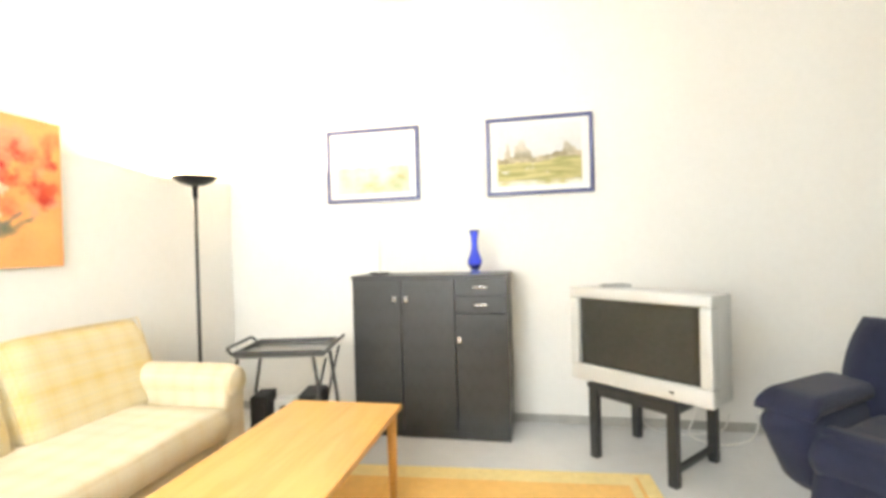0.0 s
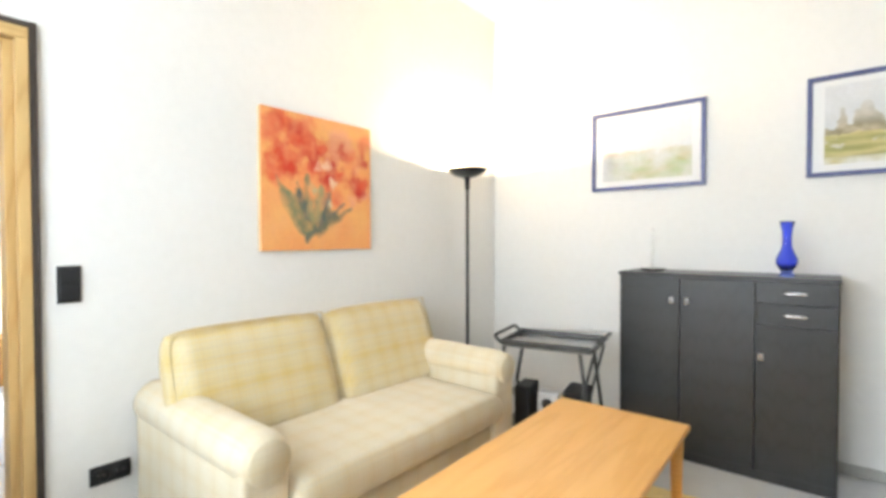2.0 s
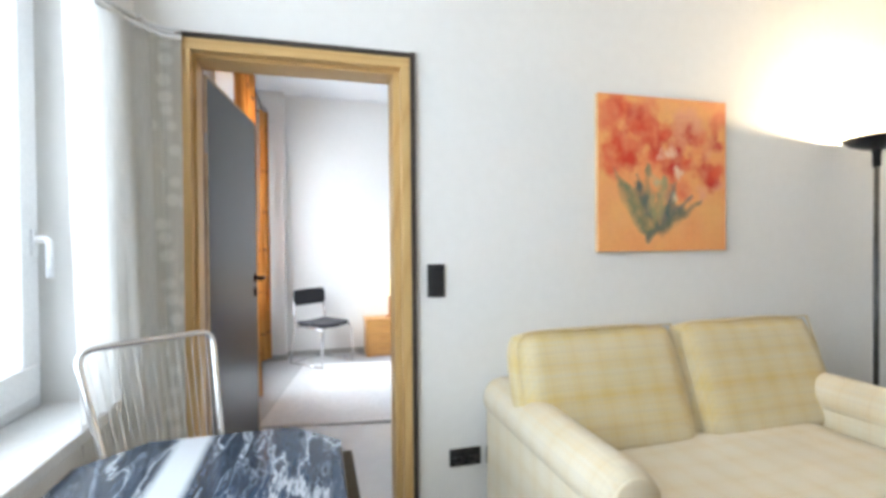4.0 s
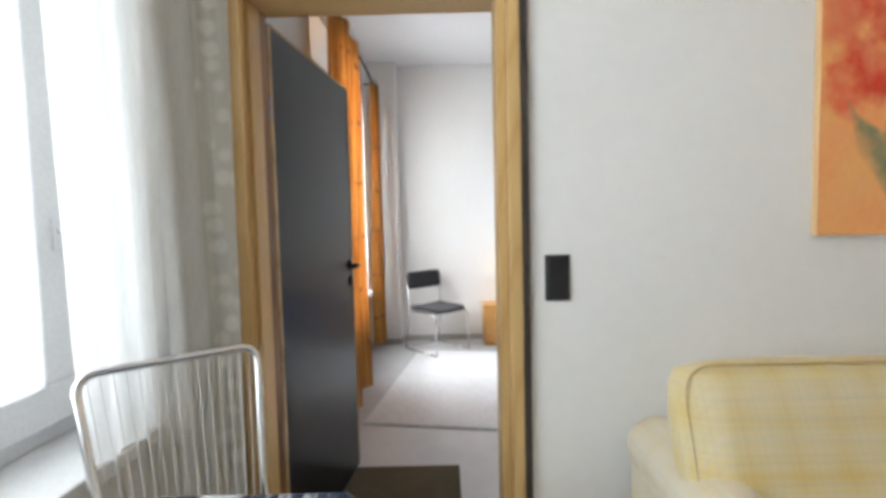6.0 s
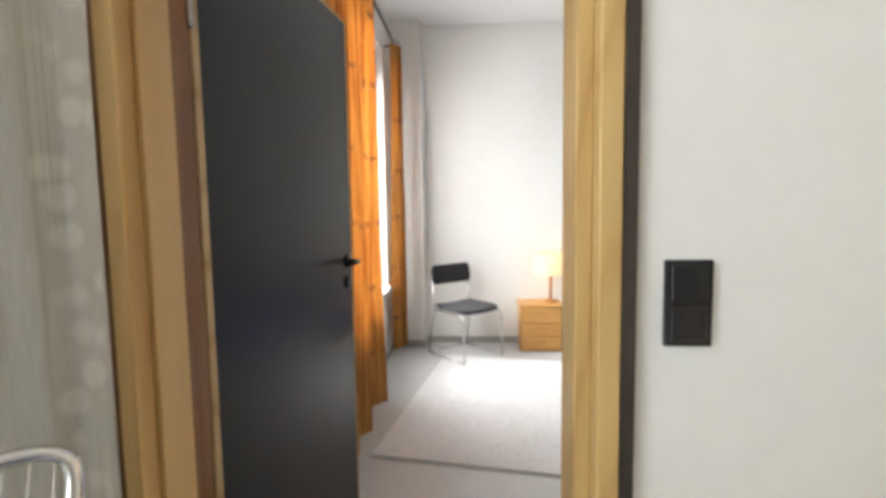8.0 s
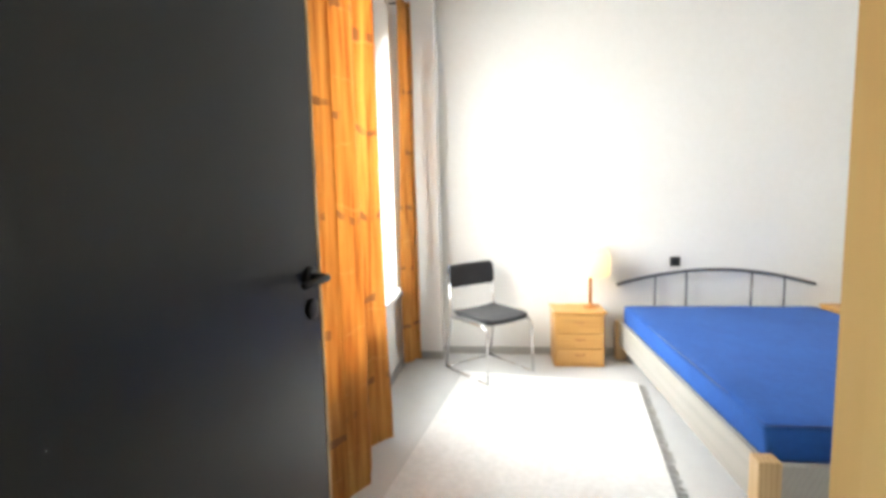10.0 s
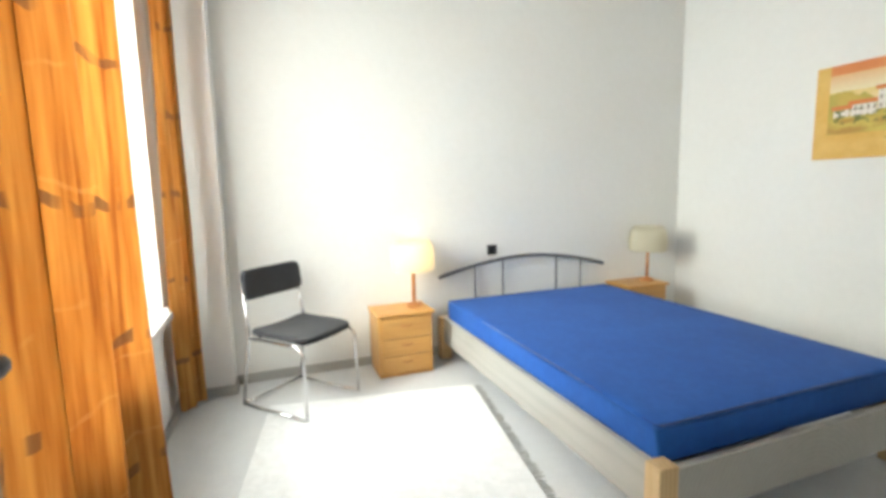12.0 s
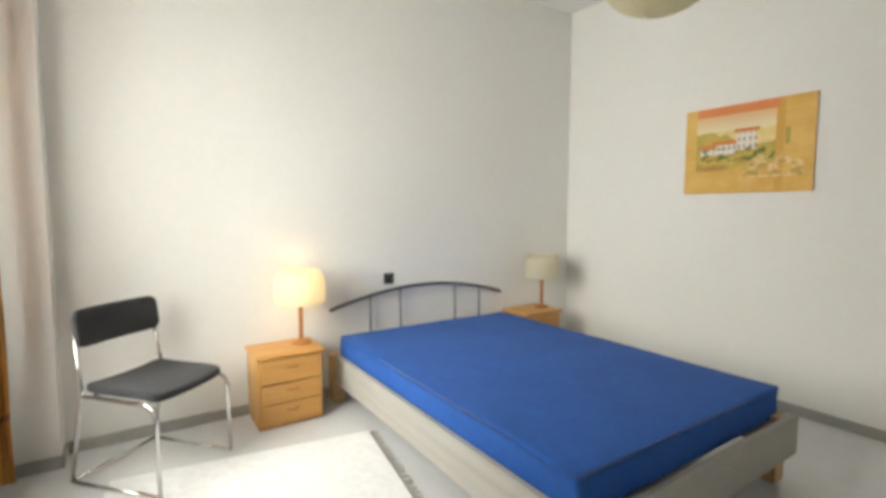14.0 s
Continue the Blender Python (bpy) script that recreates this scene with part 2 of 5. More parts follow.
def curtain_orange():
    """Orange cotton, streaked along its length, with rows of short brown dashes."""
    m, nt, b = material("orange_curtain", 0.85)
    v = coords(nt, (16, 16, 1.0))
    streak = noise_fac(nt, v, 2.0, 5)
    # Print streaks, with the contrast raised to paint in some fold shade.
    col = ramp(nt, streak, [(0.28, (0.40, 0.13, 0.028)), (0.46, (0.60, 0.28, 0.065)), (0.72, (0.80, 0.46, 0.14))])
    tc = nt.nodes.new("ShaderNodeTexCoord")
    sep = nt.nodes.new("ShaderNodeSeparateXYZ")
    nt.links.new(tc.outputs["Object"], sep.inputs[0])
    drift = noise_fac(nt, coords(nt, (3, 3, 3)), 2.0, 2)
    a = nt.nodes.new("ShaderNodeMath"); a.operation = "MULTIPLY_ADD"
    a.inputs[1].default_value = 0.12
    nt.links.new(drift, a.inputs[0]); nt.links.new(sep.outputs[2], a.inputs[2])
    p = nt.nodes.new("ShaderNodeMath"); p.operation = "PINGPONG"; p.inputs[1].default_value = 0.21
    nt.links.new(a.outputs[0], p.inputs[0])
    band = nt.nodes.new("ShaderNodeMath"); band.operation = "LESS_THAN"; band.inputs[1].default_value = 0.016
    nt.links.new(p.outputs[0], band.inputs[0])
    gate = ramp(nt, noise_fac(nt, coords(nt, (9, 9, 1.1)), 1.6, 1), [(0.46, (0, 0, 0)), (0.54, (1, 1, 1))])
    k = mix(nt, 1.0, band.outputs[0], gate, "MULTIPLY")
    col = mix(nt, mix(nt, 0.35, k, (0, 0, 0)), col, (0.20, 0.10, 0.06))
    p2 = nt.nodes.new("ShaderNodeMath"); p2.operation = "PINGPONG"; p2.inputs[1].default_value = 0.13
    nt.links.new(a.outputs[0], p2.inputs[0])
    line = nt.nodes.new("ShaderNodeMath"); line.operation = "LESS_THAN"; line.inputs[1].default_value = 0.005
    nt.links.new(p2.outputs[0], line.inputs[0])
    gate2 = ramp(nt, noise_fac(nt, coords(nt, (7, 7, 1.6), "Object", (0, 0, 0.6)), 1.6, 1), [(0.44, (0, 0, 0)), (0.54, (0.22, 0.22, 0.22))])
    col = mix(nt, mix(nt, 1.0, line.outputs[0], gate2, "MULTIPLY"), col, (0.86, 0.58, 0.24))
    nt.links.new(col, b.inputs["Base Color"])
    bump(nt, b, streak, 0.25, 0.004)
    t = nt.nodes.new("ShaderNodeBsdfTranslucent")
    nt.links.new(col, t.inputs[0])
    ms = nt.nodes.new("ShaderNodeMixShader")
    ms.inputs[0].default_value = 0.12
    nt.links.new(b.outputs[0], ms.inputs[1]); nt.links.new(t.outputs[0], ms.inputs[2])
    nt.links.new(ms.outputs[0], nt.nodes["Material Output"].inputs[0])
    return m


def sheer(name, lace=False):
    """White voile that lets light through; the lace has rows of denser woven motifs."""
    m, nt, b = material(name, 0.9)
    b.inputs["Base Color"].default_value = (0.90, 0.90, 0.89, 1)
    tr = nt.nodes.new("ShaderNodeBsdfTransparent")
    tl = nt.nodes.new("ShaderNodeBsdfTranslucent")
    tl.inputs[0].default_value = (0.95, 0.95, 0.93, 1) if lace else (0.92, 0.92, 0.90, 1)
    m1, m2 = nt.nodes.new("ShaderNodeMixShader"), nt.nodes.new("ShaderNodeMixShader")
    m1.inputs[0].default_value = 0.6
    nt.links.new(b.outputs[0], m1.inputs[1]); nt.links.new(tl.outputs[0], m1.inputs[2])
    weave = noise_fac(nt, coords(nt, (60, 60, 6)), 3, 3)
    fac = ramp(nt, weave, [(0.2, (0.82, 0.82, 0.82)), (0.8, (0.96, 0.96, 0.96))])
    if lace:
        vo = nt.nodes.new("ShaderNodeTexVoronoi")
        vo.inputs["Scale"].default_value, vo.inputs["Randomness"].default_value = 15, 0.65
        nt.links.new(coords(nt, (0.6, 1, 1)), vo.inputs["Vector"])
        motif = ramp(nt, vo.outputs[0], [(0.26, (1, 1, 1)), (0.44, (0, 0, 0))])
        fac = mix(nt, motif, (0.82, 0.82, 0.82), (0.96, 0.96, 0.96))
        nt.links.new(mix(nt, motif, (0.88, 0.86, 0.79), (0.94, 0.92, 0.87)), b.inputs["Base Color"])
    nt.links.new(fac, m2.inputs[0])
    nt.links.new(tr.outputs[0], m2.inputs[1]); nt.links.new(m1.outputs[0], m2.inputs[2])
    nt.links.new(m2.outputs[0], nt.nodes["Material Output"].inputs[0])
    return m


def shade_paper(name, color, through_light=0.6):
    m, nt, b = material(name, 0.8)
    col = mix(nt, 0.2, color, ramp(nt, noise_fac(nt, coords(nt), 40, 4), [(0.3, tuple(x * 0.8 for x in color)), (0.7, color)]))
    nt.links.new(col, b.inputs["Base Color"])
    t = nt.nodes.new("ShaderNodeBsdfTranslucent")
    nt.links.new(col, t.inputs[0])
    ms = nt.nodes.new("ShaderNodeMixShader")
    ms.inputs[0].default_value = through_light
    nt.links.new(b.outputs[0], ms.inputs[1]); nt.links.new(t.outputs[0], ms.inputs[2])
    nt.links.new(ms.outputs[0], nt.nodes["Material Output"].inputs[0])
    return m


def glass(name, color=(1, 1, 1), rough=0.0):
    m, nt, b = material(name, rough)
    b.inputs["Base Color"].default_value = (*color, 1)
    b.inputs["Transmission Weight"].default_value = 1.0
    b.inputs["IOR"].default_value = 1.45
    return m


def marble():
    """Blue-black stone with branching white veins and one broad pale band."""
    m, nt, b = material("blue_black_marble", 0.14)
    v = coords(nt, (0.8, 4.2, 1.0), "Object", (0, 0, 0.55))
    ground = ramp(nt, noise_fac(nt, v, 3.5, 6, 0.65), [(0.3, (0.010, 0.018, 0.034)), (0.7, (0.040, 0.060, 0.092))])
    col = ground
    for scale, half, most in ((1.9, 0.020, 0.62), (3.8, 0.012, 0.34), (8.0, 0.012, 0.16)):
        n = noise_fac(nt, v, scale, 7, 0.62)
        k = ramp(nt, n, [(0.5 - half, (0, 0, 0)), (0.5, (most, most, most)), (0.5 + half, (0, 0, 0))])
        col = mix(nt, k, col, (0.62, 0.66, 0.70))
    broad = nt.nodes.new("ShaderNodeTexWave")
    broad.wave_type, broad.bands_direction = "BANDS", "Y"
    broad.inputs["Scale"].default_value, broad.inputs["Distortion"].default_value, broad.inputs["Phase Offset"].default_value = 0.42, 1.0, 3.8
    nt.links.new(coords(nt), broad.inputs["Vector"])
    col = mix(nt, ramp(nt, broad.outputs[1], [(0.955, (0, 0, 0)), (0.985, (0.9, 0.9, 0.9))]), col, (0.62, 0.66, 0.70))
    nt.links.new(col, b.inputs["Base Color"])
    return m


CURTAIN = curtain_orange()
SHEER, LACE = sheer("white_voile"), sheer("lace_voile", True)
SHADE = shade_paper("cream_shade", (0.90, 0.87, 0.76), 0.7)
LANTERN = shade_paper("rice_paper", (0.84, 0.80, 0.62), 0.6)
GLASS = glass("window_glass")
VASE = glass("cobalt_glass", (0.22, 0.31, 0.97), 0.03)
CLEAR = glass("clear_glass", (0.95, 0.97, 0.97))
MARBLE = marble()
CORD = mottled("white_cord", (0.72, 0.71, 0.68), (0.82, 0.81, 0.78), 8, 90, 0.4)
WAX = mottled("white_wax", (0.82, 0.80, 0.76), (0.86, 0.85, 0.80), 8, 60, 0.45)


# ---- building helpers ----
def part(name, bm, mat, parent=None, label="", smooth=False):
    """Links a bmesh as one mesh object, under a thing or a part if given."""
    me = bpy.data.meshes.new(name)
    bm.normal_update()
    bm.to_mesh(me)
    bm.free()
    me.materials.append(mat)
    if smooth:
        me.shade_smooth()
    ob = new(name, me)
    if parent:
        ob.parent = parent
    if label:
        ob["label"] = label
    return ob


def thing(name, m, label, category, group=""):
    ob = new(name)
    ob.matrix_world = m
    ob.empty_display_size = 0.1
    return tagged(ob, label, category, group)


def box(x0, x1, y0, y1, z0, z1, bevel=0.0, seg=2, bm=None):
    one = bmesh.new()
    bmesh.ops.create_cube(one, size=1)
    for v in one.verts:
        v.co = (x0 + (v.co.x + 0.5) * (x1 - x0), y0 + (v.co.y + 0.5) * (y1 - y0), z0 + (v.co.z + 0.5) * (z1 - z0))
    if bevel:
        bmesh.ops.bevel(one, geom=one.edges[:], offset=bevel, segments=seg, profile=0.5, affect="EDGES")
    return merge(bm, one) if bm else one


def merge(bm, other):
    """Adds another bmesh to bm."""
    tmp = bpy.data.meshes.new("tmp")
    other.to_mesh(tmp)
    other.free()
    bm.from_mesh(tmp)
    bpy.data.meshes.remove(tmp)
    return bm


def fillet(points, radius, steps=6):
    """Rounds the corners of a line of points."""
    pts = [Vector(p) for p in points]
    out = [pts[0]]
    for a, p, c in zip(pts, pts[1:], pts[2:]):
        d1, d2 = (a - p), (c - p)
        r = min(radius, d1.length * 0.49, d2.length * 0.49)
        s, e = p + d1.normalized() * r, p + d2.normalized() * r
        for i in range(steps + 1):
            t = i / steps
            out.append(s * (1 - t) ** 2 + p * 2 * t * (1 - t) + e * t * t)
    out.append(pts[-1])
    return out


def tube(points, r, seg=10, bm=None):
    """A round rod along a line of points, capped."""
    one = bmesh.new()
    pts = [Vector(p) for p in points]
    rings, up = [], None
    for i, p in enumerate(pts):
        d = (pts[min(i + 1, len(pts) - 1)] - pts[max(i - 1, 0)]).normalized()
        if up is None:
            up = d.orthogonal().normalized()
        up = (up - d * up.dot(d)).normalized()
        side = d.cross(up)
        rad = r(i / (len(pts) - 1)) if callable(r) else r
        rings.append([one.verts.new(p + (up * math.cos(a) + side * math.sin(a)) * rad) for a in (2 * math.pi * k / seg for k in range(seg))])
    for a, b in zip(rings, rings[1:]):
        for k in range(seg):
            one.faces.new((a[k], a[(k + 1) % seg], b[(k + 1) % seg], b[k]))
    one.faces.new(rings[0][::-1])
    one.faces.new(rings[-1])
    return merge(bm, one) if bm else one


def lathe(profile, seg=28, closed=False):
    """Turns (radius, height) pairs round the upright axis."""
    bm = bmesh.new()
    rings = []
    for r, z in profile:
        rings.append([bm.verts.new((max(r, 1e-4) * math.cos(2 * math.pi * k / seg), max(r, 1e-4) * math.sin(2 * math.pi * k / seg), z)) for k in range(seg)])
    for a, b in zip(rings, rings[1:]):
        for k in range(seg):
            bm.faces.new((a[k], a[(k + 1) % seg], b[(k + 1) % seg], b[k]))
    if not closed:
        if profile[0][0] > 1e-3:
            bm.faces.new(rings[0][::-1])
        if profile[-1][0] > 1e-3:
            bm.faces.new(rings[-1])
    return bm


def pad(w, d, h, r, rim):
    """A flat upholstered pad with rounded corners, centred on the origin."""
    bm = bmesh.new()
    ring = []
    for sx, sy, a0 in ((1, 1, 0), (-1, 1, 90), (-1, -1, 180), (1, -1, 270)):
        for k in range(7):
            a = radians(a0 + 15 * k)
            ring.append(bm.verts.new((sx * (w / 2 - r) + r * math.cos(a), sy * (d / 2 - r) + r * math.sin(a), -h / 2)))
    f = bm.faces.new(ring)
    out = bmesh.ops.extrude_face_region(bm, geom=[f])
    bmesh.ops.translate(bm, verts=[v for v in out["geom"] if isinstance(v, bmesh.types.BMVert)], vec=(0, 0, h))
    bmesh.ops.recalc_face_normals(bm, faces=bm.faces[:])
    edges = [e for e in bm.edges if abs(e.verts[0].co.z - e.verts[1].co.z) < 1e-6]
    bmesh.ops.bevel(bm, geom=edges, offset=rim, segments=4, profile=0.5, affect="EDGES")
    cuts = [f for f in bm.faces if len(f.verts) > 8]
    bmesh.ops.triangulate(bm, faces=cuts)
    for _ in range(3):
        long = [e for e in bm.edges if e.calc_length() > 0.06]
        bmesh.ops.subdivide_edges(bm, edges=long, cuts=1)
        bmesh.ops.triangulate(bm, faces=[f for f in bm.faces if len(f.verts) > 4])
    return bm


def pillow(w, d, h, puff=0.35, n=10, wob=0.0, seed=0):
    """A stuffed cushion centred on the origin: fuller in the middle, softer to the rim."""
    bm = bmesh.new()
    bmesh.ops.create_cube(bm, size=1)
    bmesh.ops.subdivide_edges(bm, edges=bm.edges[:], cuts=n, use_grid_fill=True)
    for v in bm.verts:
        x, y, z = v.co * 2
        e = (1 - abs(x) ** 6) * (1 - abs(y) ** 6)
        rim = max(0.0, e) ** 0.35
        k = 1 - puff + puff * rim
        rx = 1 - 0.06 * (abs(z) ** 2) * (1 if abs(x) > 0.8 else 0)
        ry = 1 - 0.06 * (abs(z) ** 2) * (1 if abs(y) > 0.8 else 0)
        q = noise.noise(Vector((x * 1.6 + seed, y * 1.6, z + seed))) * wob
        v.co = (x * w / 2 * rx, y * d / 2 * ry, z * h / 2 * k + q * (1 if z > 0 else 0.3))
    return bm


# ---- the structure ----
H, HB = 3.12, 2.95        # ceiling heights of the living room and the bedroom
NL, NB = 2.995, 2.90      # north walls of the living room and the bedroom
SW, SO = -1.03, -1.50     # facade, inner and outer face
EX, WX = 4.75, -3.69      # east wall, west wall
PX = -0.21                # bedroom face of the partition


def structure(name, bm, mat, label, category="wall"):
    return tagged(part(name, bm, mat), label, category, kind="structure")


structure("floor", box(WX - 0.3, EX + 0.3, SO, NL + 0.3, -0.2, 0.0), FLOOR, "light grey mottled smooth floor of both rooms", "floor")
# Emissive backdrop, added to stand in for the bright outdoors beyond the glass.
BACKDROP_GLOW = bpy.data.materials.new("glowing_backdrop")
BACKDROP_GLOW.use_nodes = True
hb = BACKDROP_GLOW.node_tree.nodes["Principled BSDF"]
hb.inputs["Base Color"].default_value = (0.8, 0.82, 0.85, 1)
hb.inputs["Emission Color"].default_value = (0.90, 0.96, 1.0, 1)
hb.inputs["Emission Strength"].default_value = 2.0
STREET = mottled("pale_paving", (0.36, 0.36, 0.355), (0.46, 0.46, 0.45), 2, 40, 0.85)
structure("ground", box(-200, 200, -200, 200, -4.0, -3.6), STREET, "pale paved street level below the windows", "ground")
structure("backdrop", lathe([(16, -3.6), (16.4, -3.6), (16.4, 13), (16, 13), (16, -3.6)], 64, True), BACKDROP_GLOW, "glowing ring standing in for the overcast distance outside", "backdrop")
bm = box(PX + 0.1, EX + 0.3, SO, NL + 0.3, H, H + 0.2)
box(WX - 0.3, PX + 0.1, SO, NL + 0.3, HB, H + 0.2, bm=bm)
structure("ceiling", bm, CEIL, "plain white painted ceiling", "ceiling")
structure("wall_north_living", box(0.0, EX, NL, NL + 0.3, 0, H), WALL, "white painted plaster wall behind the cabinet")
structure("wall_north_bedroom", box(WX, PX, NB, NL + 0.3, 0, H), WALL, "white painted plaster wall beside the bed")
structure("wall_east", box(EX, EX + 0.3, SO, NL + 0.3, 0, H), WALL, "plain white painted plaster wall")
structure("wall_west", box(WX - 0.3, WX, SO, NL + 0.3, 0, H), WALL, "white painted plaster wall behind the headboard")
structure("wall_pier", box(WX, WX + 0.15, SW, -0.735, 0, H), WALL, "narrow white painted pier in the room's corner")
# LW's unseen east part is added width, letting more light onto the partition.
LW, BW = (0.19, 2.35, 0.78, 2.63), (-3.30, -1.45, 0.62, 2.63)   # window openings: x0, x1, z0, z1
bm = box(WX, BW[0], SO, SW, 0, H)
for a in ((BW[1], LW[0], 0, H), (LW[1], EX, 0, H), (BW[0], BW[1], 0, BW[2]), (BW[0], BW[1], BW[3], H), (LW[0], LW[1], 0, LW[2]), (LW[0], LW[1], LW[3], H)):
    box(a[0], a[1], SO, SW, a[2], a[3], bm=bm)
structure("wall_south", bm, WALL, "white painted facade wall with two window openings")
DY0, DY1, DZ = -0.89, -0.006, 2.054     # rough opening of the doorway
bm = box(PX, 0, SW, DY0, 0, H)
box(PX, 0, DY1, NL + 0.3, 0, H, bm=bm)
box(PX, 0, DY0, DY1, DZ, H, bm=bm)
structure("wall_partition", bm, WALL, "white painted wall with a doorway between the rooms")


def skirting(name, x0, x1, y0, y1):
    structure(name, box(x0, x1, y0, y1, 0, 0.062, 0.004, 1), BASE, "low grey stone skirting along the wall", "skirting")


skirting("baseboard_north", 0.014, EX - 0.014, NL - 0.014, NL)
skirting("baseboard_sofa_wall", 0.0, 0.014, 0.003, NL)
skirting("baseboard_bed_north", WX + 0.014, PX, NB - 0.014, NB)
skirting("baseboard_bed_west", WX, WX + 0.014, -0.721, NB)
skirting("baseboard_pier_side", WX + 0.014, WX + 0.164, -0.735, -0.721)
skirting("baseboard_pier", WX + 0.15, WX + 0.164, SW + 0.014, -0.735)
skirting("baseboard_bed_south", WX + 0.15, PX, SW, SW + 0.014)
skirting("baseboard_living_south", 0.014, EX, SW, SW + 0.014)

# doorway: wooden lining, flush with the living room wall, and the dark joint round it
lining = tagged(new("trim"), "varnished pine door lining with a dark joint", "door frame", kind="structure")
L0, L1, LZ = -0.845, -0.058, 2.003
part("jamb", box(PX - 0.006, 0.012, DY0 + 0.008, L0, 0, LZ, 0.003, 1), PINE_Z, lining)
part("jamb", box(PX - 0.006, 0.012, L1, DY1 - 0.014, 0, LZ, 0.003, 1), PINE_Z, lining)
part("head", box(PX - 0.006, 0.012, DY0 + 0.008, DY1 - 0.014, LZ, DZ - 0.008, 0.003, 1), PINE_Y, lining)
part("stop", box(-0.122, -0.030, L0, L0 + 0.012, 0, LZ, 0.002, 1), PINE_Z, lining)
part("stop", box(-0.150, -0.030, L1 - 0.028, L1, 0, LZ, 0.002, 1), PINE_Z, lining)
part("stop", box(-0.150, -0.030, L0 + 0.012, L1 - 0.028, LZ - 0.016, LZ, 0.002, 1), PINE_Y, lining)
# Strip along the south jamb, darker brown than the pine beside it.
part("rebate", box(-0.198, -0.122, L0, L0 + 0.004, 0, LZ), REBATE, lining, "dark brown rebate")
part("joint", box(-0.02, 0.006, DY0 - 0.004, DY0 + 0.008, 0, DZ + 0.012), REBATE, lining, "dark joint")
part("joint", box(-0.02, 0.016, DY1 - 0.014, DY1 + 0.007, 0, DZ + 0.012), DARKSTRIP, lining, "dark joint")
part("joint", box(-0.02, 0.016, DY0 + 0.008, DY1 - 0.014, DZ - 0.008, DZ + 0.010), DARKSTRIP, lining, "dark joint")


def door_leaf():
    """The leaf, hinged at the south jamb and swung into the bedroom."""
    hinge, free = Vector((-0.202, -0.838)), Vector((-1.045, -0.738))
    d = free - hinge
    w = d.length
    door = thing("door_1", pose(hinge.x, hinge.y, 0, 0, 0, math.degrees(math.atan2(d.y, d.x))), "open anthracite flush door with pale wooden edges", "door")
    door["kind"] = "structure"
    # local x runs to the free edge; the seen face looks to local -y
    part("leaf", box(0.022, w - 0.012, 0.002, 0.040, 0.008, 1.978, 0.001, 1), DOOR, door)
    part("edge_band", box(w - 0.012, w, 0.0, 0.042, 0.008, 1.978, 0.0015, 1), DOOREDGE, door, "pale wooden edge")
    part("edge_band", box(0.0, 0.022, 0.0, 0.042, 0.008, 1.978, 0.0015, 1), DOOREDGE, door, "pale wooden edge")
    part("edge_band", box(0.022, w - 0.012, 0.0, 0.042, 1.978, 1.988, 0.0015, 1), DOOREDGE, door, "pale wooden edge")
    px = w - 0.055
    for side in (-1, 1):
        y = 0.002 if side < 0 else 0.040
        rose = lathe([(0.027, 0), (0.027, 0.006), (0.024, 0.009), (0.010, 0.009)], 20)
        bmesh.ops.transform(rose, matrix=pose(px, y, 1.085, 90 if side < 0 else -90, 0, 0), verts=rose.verts)
        part("rosette", rose, BLACKMT, door, "black rosette", True)
        key = lathe([(0.026, 0), (0.026, 0.006), (0.023, 0.009), (0.006, 0.009)], 20)
        bmesh.ops.transform(key, matrix=pose(px, y, 1.004, 90 if side < 0 else -90, 0, 0), verts=key.verts)
        part("key_rosette", key, BLACKMT, door, "black rosette", True)
        s = 1 if side > 0 else -1
        pts = fillet([(px, y, 1.085), (px, y + s * 0.052, 1.085), (px - 0.125, y + s * 0.056, 1.085)], 0.02)
        part("door_handle", tube(pts, 0.0095, 10), BLACKMT, door, "black lever handle", True)
    for z in (0.25, 1.70):
        part("hinge", tube([(-0.004, 0.0, z - 0.04), (-0.004, 0.0, z + 0.04)], 0.007, 8), STEEL, door, "steel hinge", True)
    return door


door_leaf()


